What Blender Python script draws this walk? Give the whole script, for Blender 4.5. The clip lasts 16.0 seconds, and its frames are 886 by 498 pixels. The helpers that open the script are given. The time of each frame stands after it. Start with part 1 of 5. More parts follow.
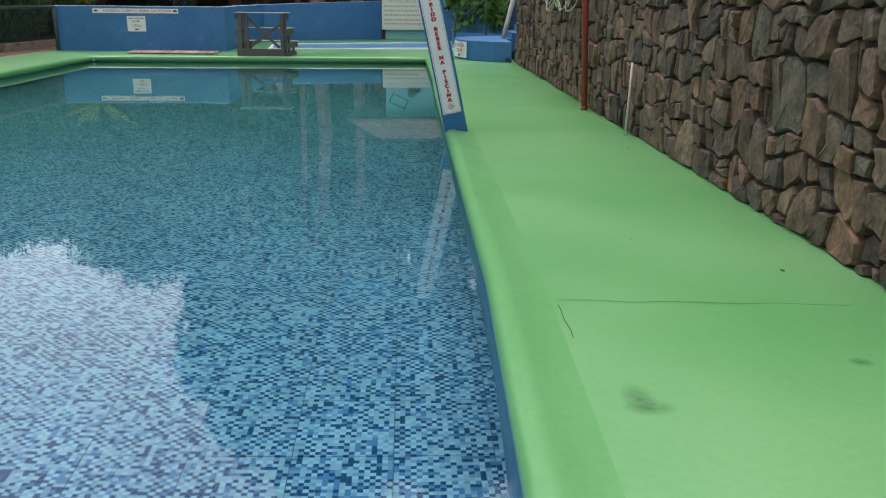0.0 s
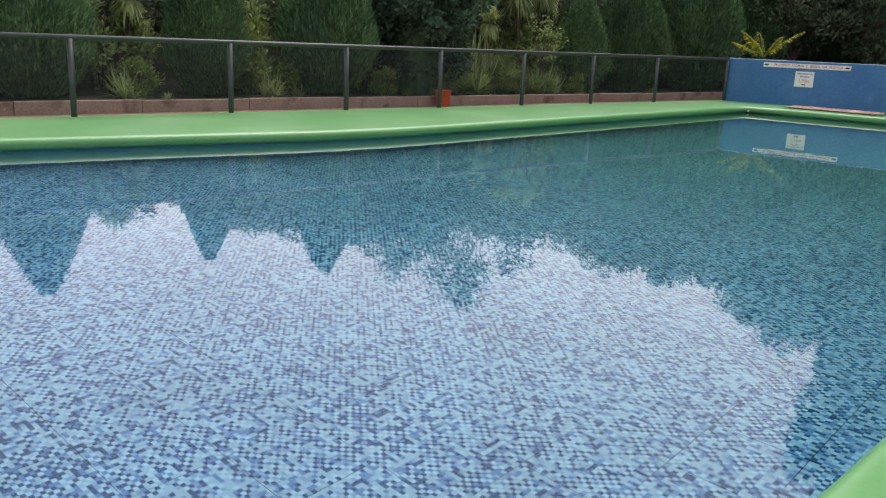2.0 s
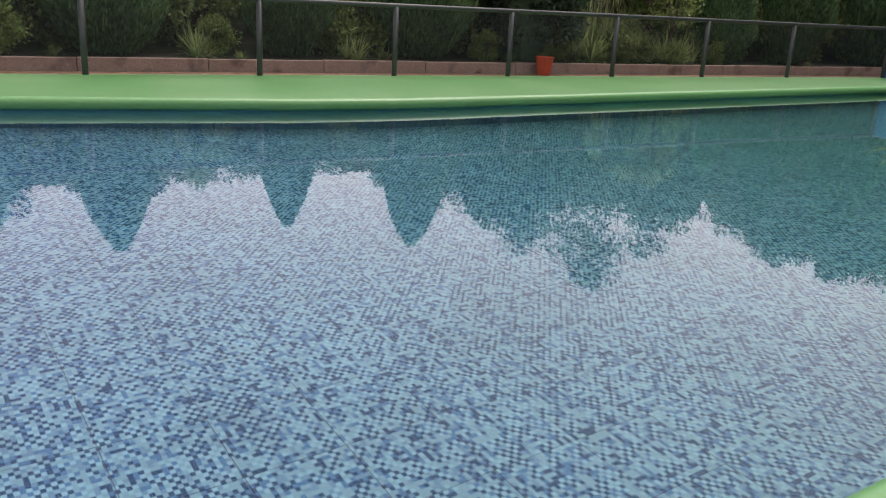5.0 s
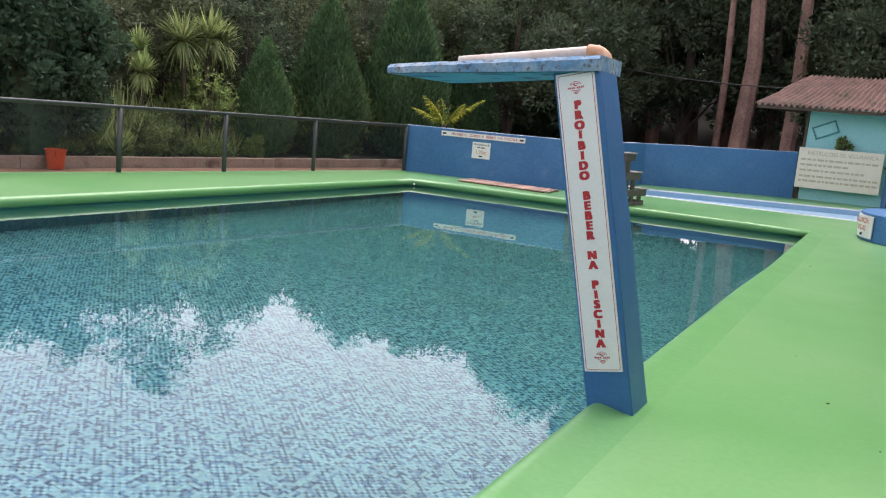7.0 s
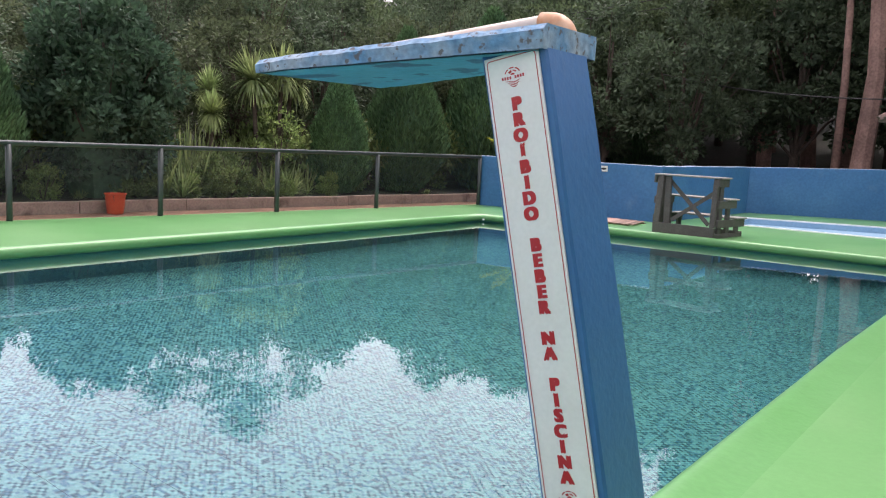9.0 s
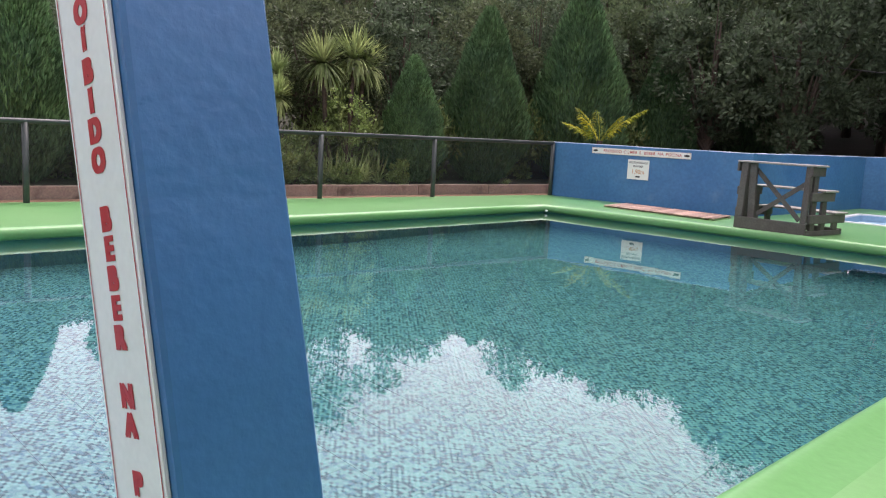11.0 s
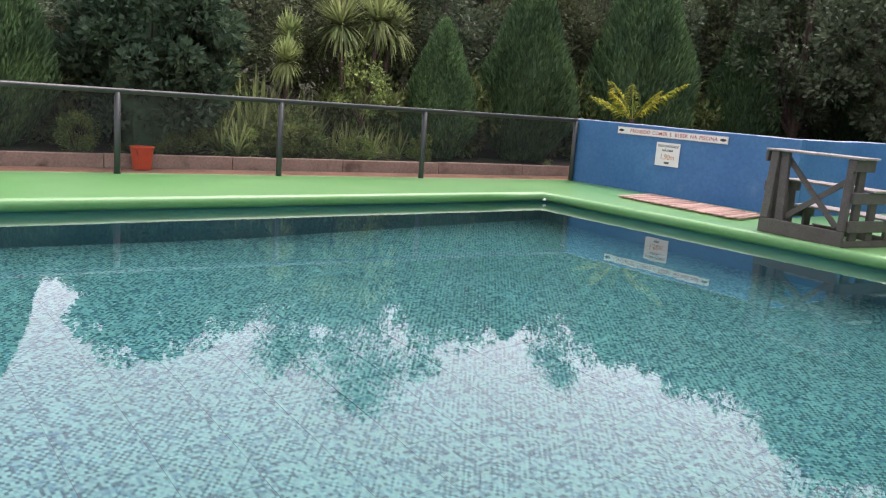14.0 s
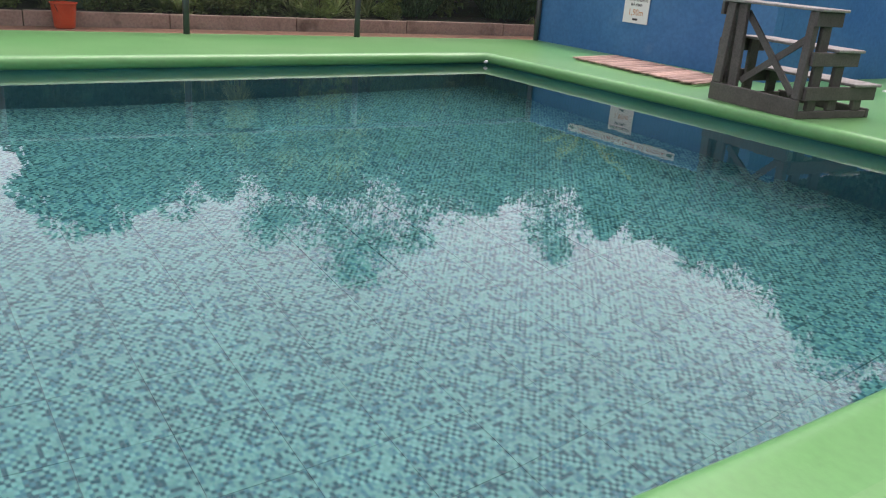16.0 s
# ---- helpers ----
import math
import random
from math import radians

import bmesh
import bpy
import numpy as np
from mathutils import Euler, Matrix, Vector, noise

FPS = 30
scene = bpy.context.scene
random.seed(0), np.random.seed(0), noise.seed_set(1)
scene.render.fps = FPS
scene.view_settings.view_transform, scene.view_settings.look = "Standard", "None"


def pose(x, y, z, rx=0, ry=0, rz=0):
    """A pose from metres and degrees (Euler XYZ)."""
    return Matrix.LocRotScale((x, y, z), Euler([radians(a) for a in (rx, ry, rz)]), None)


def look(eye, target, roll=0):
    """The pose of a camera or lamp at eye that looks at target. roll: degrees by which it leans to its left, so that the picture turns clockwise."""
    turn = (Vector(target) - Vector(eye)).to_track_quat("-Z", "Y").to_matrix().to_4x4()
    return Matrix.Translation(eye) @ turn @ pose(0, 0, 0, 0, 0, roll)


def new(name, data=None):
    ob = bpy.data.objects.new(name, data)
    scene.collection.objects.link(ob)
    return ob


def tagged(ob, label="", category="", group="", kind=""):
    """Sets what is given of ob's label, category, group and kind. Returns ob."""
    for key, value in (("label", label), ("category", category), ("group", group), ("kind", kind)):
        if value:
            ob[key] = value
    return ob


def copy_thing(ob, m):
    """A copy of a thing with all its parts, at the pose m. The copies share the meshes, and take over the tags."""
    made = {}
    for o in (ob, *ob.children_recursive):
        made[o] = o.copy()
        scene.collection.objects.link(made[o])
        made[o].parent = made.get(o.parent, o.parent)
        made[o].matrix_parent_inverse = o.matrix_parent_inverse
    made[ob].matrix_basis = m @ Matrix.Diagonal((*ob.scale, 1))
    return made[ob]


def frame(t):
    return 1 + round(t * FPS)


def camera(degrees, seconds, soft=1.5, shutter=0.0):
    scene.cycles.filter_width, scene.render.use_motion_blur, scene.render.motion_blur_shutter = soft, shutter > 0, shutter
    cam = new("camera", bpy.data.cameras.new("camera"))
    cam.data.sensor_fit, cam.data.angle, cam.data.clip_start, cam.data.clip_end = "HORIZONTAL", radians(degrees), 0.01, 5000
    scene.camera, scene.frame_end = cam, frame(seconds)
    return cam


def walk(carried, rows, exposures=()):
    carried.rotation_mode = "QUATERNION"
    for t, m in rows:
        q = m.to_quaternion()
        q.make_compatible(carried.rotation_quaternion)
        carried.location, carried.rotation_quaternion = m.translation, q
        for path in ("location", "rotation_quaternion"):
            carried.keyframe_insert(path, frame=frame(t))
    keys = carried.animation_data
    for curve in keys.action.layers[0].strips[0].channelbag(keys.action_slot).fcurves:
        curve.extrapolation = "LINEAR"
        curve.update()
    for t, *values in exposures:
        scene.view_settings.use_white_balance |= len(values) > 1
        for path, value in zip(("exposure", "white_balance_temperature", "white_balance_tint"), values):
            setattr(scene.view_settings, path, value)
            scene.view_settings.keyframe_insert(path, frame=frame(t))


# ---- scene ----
cam = camera(55.7, 16.0, 1.15)
PATH = [
    (0, (-0.409, -9.323, 1.435), (-0.328, -7.409, 0.86), 0.5),
    (0.2, (-0.336, -9.362, 1.416), (-0.622, -7.459, 0.871), 1.3),
    (0.5, (-0.187, -9.386, 1.407), (-0.882, -7.599, 0.839), 1.2),
    (1, (0.058, -9.285, 1.336), (-0.986, -7.678, 0.762), 1.1),
    (1.5, (0.405, -8.979, 1.325), (-0.785, -7.482, 0.739), 0.7),
    (2, (0.655, -8.675, 1.267), (-0.655, -7.242, 0.787), 2.4),
    (2.5, (0.916, -8.225, 1.316), (-0.504, -6.881, 0.896), 1.6),
    (3, (1.028, -7.881, 1.332), (-0.527, -6.658, 1.043), 3.3),
    (3.2, (1.113, -7.661, 1.372), (-0.459, -6.465, 1.056), 3.4),
    (5.5, (1.061, -5.51, 1.312), (-0.502, -4.414, 0.715), 3.1),
    (6, (1.163, -5.095, 1.311), (-0.359, -3.885, 0.843), 1.6),
    (6.5, (1.231, -4.678, 1.451), (-0.056, -3.203, 1.038), 3.9),
    (7, (1.285, -4.167, 1.452), (0.355, -2.425, 1.138), 5.0),
    (7.5, (1.351, -3.767, 1.443), (0.467, -1.99, 1.203), 5.0),
    (7.7, (1.334, -3.56, 1.431), (0.51, -1.754, 1.192), 4.9),
    (8, (1.31, -3.283, 1.448), (0.634, -1.415, 1.22), 4.4),
    (8.1, (1.322, -3.203, 1.449), (0.632, -1.339, 1.224), 4.2),
    (8.5, (1.324, -2.848, 1.434), (0.439, -1.071, 1.195), 3.7),
    (9, (1.241, -2.414, 1.429), (0.074, -0.81, 1.175), 2.8),
    (11.3, (1.308, -0.412, 1.287), (-0.082, 0.997, 0.999), 3.1),
    (11.5, (1.279, -0.243, 1.316), (-0.123, 1.152, 1.023), 3.2),
    (12, (1.268, 0.300, 1.367), (-0.172, 1.652, 1.053), 3.2),
    (12.5, (1.187, 0.912, 1.319), (-0.269, 2.233, 0.952), 4.0),
    (13, (1.157, 1.332, 1.398), (-0.324, 2.622, 1.018), 4.5),
    (13.5, (1.15, 1.847, 1.382), (-0.354, 3.11, 1.007), 4.3),
    (14, (1.189, 2.31, 1.381), (-0.349, 3.538, 1.022), 4.4),
    (14.5, (1.173, 2.829, 1.342), (-0.387, 4.027, 0.98), 4.0),
    (15, (1.203, 3.288, 1.339), (-0.356, 4.458, 0.89), 3.3),
    (15.2, (1.203, 3.502, 1.342), (-0.335, 4.655, 0.789), 3.2),
    (15.5, (1.194, 3.827, 1.332), (-0.292, 4.995, 0.675), 3.5),
    (15.8, (1.212, 4.124, 1.317), (-0.292, 5.261, 0.65), 3.7),
    (16, (1.212, 4.29, 1.307), (-0.306, 5.408, 0.638), 4.3),
]
EXPOSURES = [(0.0, 0.86, 6260, 8), (1.5, 0.94, 6480, 14), (3.2, 1.00, 6720, 18), (5.5, 0.74, 6900, 22), (6.5, 1.13, 6740, 20), (7.5, 1.36, 6580, 17), (12.5, 1.46, 6720, 24), (14.5, 1.50, 6720, 24), (15.0, 1.48, 6700, 23), (16.0, 1.15, 6690, 20)]
walk(cam, [(t, look(eye, target, roll)) for t, eye, target, roll in PATH], EXPOSURES)

# ---- world, sun, exposure ----
world = bpy.data.worlds.new("overcast_sky")
scene.world = world
world.use_nodes = True
_n, _l = world.node_tree.nodes, world.node_tree.links
_sky = _n.new("ShaderNodeTexSky")
_sky.sky_type = "NISHITA"
_sky.sun_disc = False
_sky.sun_elevation, _sky.sun_rotation = radians(66), radians(-12)
_sky.air_density, _sky.dust_density, _sky.ozone_density = 1.0, 2.5, 1.0
_hue = _n.new("ShaderNodeHueSaturation")
_hue.inputs["Saturation"].default_value = 0.24
_l.new(_sky.outputs[0], _hue.inputs["Color"])
_bg = _n["Background"]
_bg.inputs["Strength"].default_value = 0.15
_haze = _n.new("ShaderNodeMix")
_haze.data_type, _haze.blend_type = "RGBA", "MULTIPLY"
_haze.inputs["Factor"].default_value = 1.0
_haze.inputs[7].default_value = (1.03, 0.965, 0.985, 1)
_l.new(_hue.outputs[0], _haze.inputs[6])
_l.new(_haze.outputs[2], _bg.inputs["Color"])

sun = new("sun", bpy.data.lights.new("sun", "SUN"))
sun.data.energy, sun.data.angle, sun.data.color = 0.75, radians(40), (1.0, 0.97, 0.91)
sun.matrix_world = look((-2.1, 10.0, 23), (0, 0, 0))


# ---- helpers for meshes ----
def obj(name, verts, faces, material, parent=None, label="", smooth=False):
    me = bpy.data.meshes.new(name)
    me.from_pydata([tuple(v) for v in verts], [], faces)
    me.materials.append(material)
    if smooth:
        me.polygons.foreach_set("use_smooth", [True] * len(me.polygons))
    me.update()
    ob = new(name, me)
    if parent is not None:
        ob.parent = parent
    if label:
        ob["label"] = label
    return ob


def part(name, bm, material, parent=None, label="", smooth=False):
    """One bmesh as one mesh object, under a thing or a part."""
    me = bpy.data.meshes.new(name)
    bm.to_mesh(me)
    bm.free()
    me.materials.append(material)
    if smooth:
        me.polygons.foreach_set("use_smooth", [True] * len(me.polygons))
    ob = new(name, me)
    if parent is not None:
        ob.parent = parent
    if label:
        ob["label"] = label
    return ob


def share(name, ob, m, parent):
    """Another object on ob's mesh."""
    o = new(name, ob.data)
    o.parent = parent
    o.matrix_basis = m
    return o


def box_bm(x0, x1, y0, y1, z0, z1, bevel=0.0, bm=None, segs=1):
    b = bmesh.new()
    bmesh.ops.create_cube(b, size=1, matrix=Matrix.LocRotScale(((x0 + x1) / 2, (y0 + y1) / 2, (z0 + z1) / 2), None, (x1 - x0, y1 - y0, z1 - z0)))
    if bevel:
        bmesh.ops.bevel(b, geom=b.edges[:], offset=bevel, segments=segs, affect="EDGES", profile=0.5)
    if bm is None:
        return b
    me = bpy.data.meshes.new("tmp")
    b.to_mesh(me)
    b.free()
    bm.from_mesh(me)
    bpy.data.meshes.remove(me)
    return bm


def tube_bm(points, radii, sides=10, bm=None, cap=True):
    """A round tube through the points."""
    bm = bm or bmesh.new()
    pts = [Vector(p) for p in points]
    if not hasattr(radii, "__len__"):
        radii = [radii] * len(pts)
    rings = []
    for i, p in enumerate(pts):
        d = (pts[min(i + 1, len(pts) - 1)] - pts[max(i - 1, 0)]).normalized()
        a = d.orthogonal().normalized() if i == 0 else (rings_a - d * rings_a.dot(d)).normalized()
        rings_a = a
        b = d.cross(a)
        rings.append([bm.verts.new(p + (a * math.cos(2 * math.pi * k / sides) + b * math.sin(2 * math.pi * k / sides)) * radii[i]) for k in range(sides)])
    for r0, r1 in zip(rings, rings[1:]):
        for k in range(sides):
            bm.faces.new((r0[k], r0[(k + 1) % sides], r1[(k + 1) % sides], r1[k]))
    if cap:
        bm.faces.new(rings[0][::-1])
        bm.faces.new(rings[-1])
    return bm


def empty(name, m=None, label="", category="", group="", kind=""):
    e = new(name)
    e.empty_display_size = 0.1
    if m is not None:
        e.matrix_basis = m
    return tagged(e, label, category, group, kind)


def prism_bm(poly, z0, z1, bevel=0.0, bm=None):
    """A polygon (x, y) pulled up from z0 to z1."""
    bm = bm or bmesh.new()
    lo = [bm.verts.new((x, y, z0)) for x, y in poly]
    hi = [bm.verts.new((x, y, z1)) for x, y in poly]
    n = len(poly)
    for i in range(n):
        bm.faces.new((lo[i], lo[(i + 1) % n], hi[(i + 1) % n], hi[i]))
    bm.faces.new(hi)
    bm.faces.new(lo[::-1])
    bmesh.ops.recalc_face_normals(bm, faces=bm.faces[:])
    if bevel:
        bmesh.ops.bevel(bm, geom=bm.edges[:], offset=bevel, segments=2, affect="EDGES", profile=0.5)
    return bm


def letters(body, size, material, parent, m, bold=0.0, depth=0.0006, stretch=1.0, name="lettering", spacing=1.0, heavy=0.0):
    """Words in the built-in font as a mesh; centred on m, facing its +z."""
    cu = bpy.data.curves.new("text", "FONT")
    cu.body, cu.size, cu.offset, cu.extrude = body, size, bold * size, depth
    cu.align_x, cu.align_y, cu.space_character = "CENTER", "CENTER", spacing
    tmp = new("tmp_text", cu)
    me = bpy.data.meshes.new_from_object(tmp.evaluated_get(bpy.context.evaluated_depsgraph_get()))
    bpy.data.objects.remove(tmp)
    me.transform(Matrix.Diagonal((stretch, 1, 1, 1)))
    if heavy:
        bm = bmesh.new()
        for k, (dx, dy) in enumerate(((0, 0), (-1, 0.4), (1, 0.4), (-1, -0.4), (1, -0.4))):
            src = me.copy()
            src.transform(Matrix.Translation((dx * heavy, dy * heavy, 0.00004 * k)))
            bm.from_mesh(src)
            bpy.data.meshes.remove(src)
        bm.to_mesh(me)
        bm.free()
    me.transform(m)
    me.materials.clear()
    me.materials.append(material)
    o = new(name, me)
    o.parent = parent
    return o


# ---- materials ----
def mat(name, base, rough=0.6, second=None, scale=3.0, amount=0.5, fine=40.0, fine_amount=0.15, bump=0.1, bump_scale=60.0, metal=0.0, random_value=0.0, island=0.0, coat=0.0, stain=None, stain_scale=1.0, stain_at=(0.55, 0.7), coords="Object", spec=0.5, rough_var=0.1):
    """Principled paint with large blotches, fine grain, relief and, if asked, stains."""
    m = bpy.data.materials.new(name)
    m.use_nodes = True
    n, l = m.node_tree.nodes, m.node_tree.links
    p = n["Principled BSDF"]
    p.inputs["Metallic"].default_value = metal
    p.inputs["Coat Weight"].default_value = coat
    p.inputs["Specular IOR Level"].default_value = spec
    if coords == "World":
        vec = n.new("ShaderNodeNewGeometry").outputs["Position"]
    else:
        vec = n.new("ShaderNodeTexCoord").outputs["Object"]

    def tex(sc, detail=4.0):
        t = n.new("ShaderNodeTexNoise")
        t.inputs["Scale"].default_value, t.inputs["Detail"].default_value = sc, detail
        l.new(vec, t.inputs["Vector"])
        return t.outputs["Fac"]

    def mix(fac, a, b, kind="MIX"):
        x = n.new("ShaderNodeMix")
        x.data_type, x.blend_type = "RGBA", kind
        for s, v in ((x.inputs["Factor"], fac), (x.inputs[6], a), (x.inputs[7], b)):
            if hasattr(v, "links"):
                l.new(v, s)
            else:
                s.default_value = v
        return x.outputs[2]

    def ramp(fac, a, b):
        r = n.new("ShaderNodeMapRange")
        l.new(fac, r.inputs["Value"])
        r.inputs["From Min"].default_value, r.inputs["From Max"].default_value = a, b
        return r.outputs["Result"]

    def times(fac, k):
        r = n.new("ShaderNodeMath")
        r.operation = "MULTIPLY"
        l.new(fac, r.inputs[0])
        r.inputs[1].default_value = k
        return r.outputs[0]

    second = second or tuple(c * 0.7 for c in base)
    col = mix(times(ramp(tex(scale), 0.35, 0.68), amount), (*base, 1), (*second, 1))
    g = n.new("ShaderNodeMapRange")
    l.new(tex(fine, 6), g.inputs["Value"])
    g.inputs["From Min"].default_value, g.inputs["From Max"].default_value = 0.3, 0.7
    g.inputs["To Min"].default_value, g.inputs["To Max"].default_value = 1 - fine_amount, 1 + fine_amount
    col = mix(1.0, col, g.outputs["Result"], "MULTIPLY")
    if stain:
        col = mix(times(ramp(tex(stain_scale, 8), *stain_at), 0.85), col, (*stain, 1))
    for k, src in ((random_value, "ShaderNodeObjectInfo"), (island, "ShaderNodeNewGeometry")):
        if k:
            s = n.new(src).outputs["Random" if src == "ShaderNodeObjectInfo" else "Random Per Island"]
            r = n.new("ShaderNodeMapRange")
            l.new(s, r.inputs["Value"])
            r.inputs["To Min"].default_value, r.inputs["To Max"].default_value = 1 - k, 1 + k
            col = mix(1.0, col, r.outputs["Result"], "MULTIPLY")
    l.new(col, p.inputs["Base Color"])
    rr = n.new("ShaderNodeMapRange")
    l.new(tex(scale * 2.3), rr.inputs["Value"])
    rr.inputs["To Min"].default_value, rr.inputs["To Max"].default_value = max(rough - rough_var, 0.02), min(rough + rough_var, 1)
    l.new(rr.outputs["Result"], p.inputs["Roughness"])
    if bump:
        b = n.new("ShaderNodeBump")
        b.inputs["Strength"].default_value, b.inputs["Distance"].default_value = bump, 0.01
        l.new(tex(bump_scale, 6), b.inputs["Height"])
        l.new(b.outputs["Normal"], p.inputs["Normal"])
    return m


GREEN = mat("green_deck_paint", (0.110, 0.325, 0.103), 0.30, (0.185, 0.395, 0.160), 0.55, 0.85, 25, 0.05, 0.05, 90, coords="World", stain=(0.090, 0.265, 0.100), stain_scale=1.9, stain_at=(0.70, 0.90), rough_var=0.05)
COPING = mat("green_coping_paint", (0.112, 0.328, 0.102), 0.32, (0.137, 0.350, 0.132), 0.9, 0.6, 25, 0.06, 0.10, 30, coords="World")
BLUE = mat("blue_wall_paint", (0.034, 0.146, 0.335), 0.55, (0.056, 0.190, 0.39), 1.1, 0.9, 18, 0.12, 0.25, 45, coords="World", stain=(0.13, 0.26, 0.42), stain_scale=1.7, stain_at=(0.63, 0.84))
WORNTOP = mat("worn_whitish_wall_top", (0.42, 0.50, 0.58), 0.8, (0.16, 0.28, 0.45), 2.6, 0.9, 24, 0.2, 0.3, 40, coords="World")
POSTBLUE = mat("blue_post_paint", (0.036, 0.155, 0.35), 0.42, (0.028, 0.128, 0.31), 2.2, 0.8, 30, 0.06, 0.25, 35)
BOARDBLUE = mat("weathered_blue_concrete", (0.10, 0.25, 0.42), 0.75, (0.34, 0.42, 0.48), 9, 0.9, 40, 0.25, 0.6, 40, stain=(0.10, 0.09, 0.08), stain_scale=34, stain_at=(0.585, 0.63))
BOARDUNDER = mat("turquoise_underside_paint", (0.05, 0.36, 0.56), 0.55, (0.08, 0.42, 0.60), 4, 0.8, 30, 0.12, 0.4, 30, stain=(0.012, 0.09, 0.22), stain_scale=6, stain_at=(0.58, 0.62))
TEAL = mat("turquoise_hut_paint", (0.28, 0.66, 0.68), 0.6, (0.34, 0.70, 0.71), 1.5, 0.7, 20, 0.08, 0.15, 40)
KIDBLUE = mat("pale_blue_basin_paint", (0.24, 0.42, 0.57), 0.6, (0.29, 0.47, 0.60), 1.2, 0.7, 20, 0.08, 0.1, 40)
WHITE = mat("white_sign_board", (0.78, 0.80, 0.78), 0.4, (0.70, 0.73, 0.70), 5, 0.5, 60, 0.03, 0.02, 80)
CREAM = mat("cream_painted_panel", (0.76, 0.75, 0.64), 0.5, (0.68, 0.67, 0.57), 3, 0.6, 30, 0.06, 0.1, 60)
WHITEPAINT = mat("white_rim_paint", (0.75, 0.78, 0.78), 0.5, (0.62, 0.66, 0.66), 3, 0.6, 30, 0.06, 0.1, 60)
RED = mat("red_print", (0.48, 0.025, 0.03), 0.45, (0.40, 0.02, 0.025), 8, 0.5, 60, 0.04, 0.0)
BLACK = mat("black_print", (0.03, 0.03, 0.035), 0.5, (0.05, 0.05, 0.05), 8, 0.5, 60, 0.04, 0.0)
FADED = mat("faded_print", (0.46, 0.44, 0.31), 0.6, (0.54, 0.52, 0.39), 12, 0.7, 60, 0.1, 0.0)
ORANGEPRINT = mat("orange_print", (0.55, 0.22, 0.06), 0.5, (0.5, 0.2, 0.06), 8, 0.5, 60, 0.04, 0.0)
BLACKCRACK = mat("dark_crack_in_paint", (0.02, 0.05, 0.02), 0.9, (0.03, 0.08, 0.03), 8, 0.5, 60, 0.2, 0.0)
RAIL = mat("dark_green_steel_paint", (0.030, 0.042, 0.040), 0.4, (0.045, 0.058, 0.055), 3, 0.7, 40, 0.1, 0.1, 80)
REDPIPE = mat("rust_red_pipe_paint", (0.30, 0.055, 0.025), 0.5, (0.24, 0.04, 0.02), 4, 0.8, 40, 0.12, 0.15, 70)
TERRA = mat("brown_plank_edging", (0.39, 0.295, 0.235), 0.8, (0.31, 0.225, 0.175), 2.5, 0.8, 25, 0.2, 0.4, 40, coords="World", stain=(0.10, 0.06, 0.045), stain_scale=2.0)
EARTH = mat("red_brown_earth_path", (0.24, 0.135, 0.085), 0.95, (0.15, 0.085, 0.055), 1.5, 0.9, 12, 0.3, 0.6, 20, coords="World")
SOIL = mat("forest_floor_litter", (0.036, 0.032, 0.020), 0.95, (0.022, 0.032, 0.014), 0.5, 0.9, 6, 0.4, 0.8, 8, coords="World")
ORANGE = mat("orange_plastic", (0.62, 0.085, 0.025), 0.45, (0.52, 0.07, 0.02), 8, 0.6, 40, 0.06, 0.05, 60)
FLOATRED = mat("red_float_plastic", (0.40, 0.050, 0.025), 0.45, (0.32, 0.04, 0.02), 6, 0.6, 40, 0.08, 0.05, 60)
GREYWOOD = mat("grey_brown_painted_wood", (0.085, 0.080, 0.070), 0.65, (0.115, 0.108, 0.095), 6, 0.8, 50, 0.2, 0.3, 60, random_value=0.18)
TREAD = mat("worn_grey_tread_wood", (0.30, 0.30, 0.28), 0.6, (0.20, 0.19, 0.17), 6, 0.8, 50, 0.2, 0.3, 60)
PLANK = mat("reddish_wood_slat", (0.32, 0.20, 0.155), 0.7, (0.42, 0.30, 0.24), 8, 0.8, 50, 0.2, 0.3, 60, random_value=0.45)
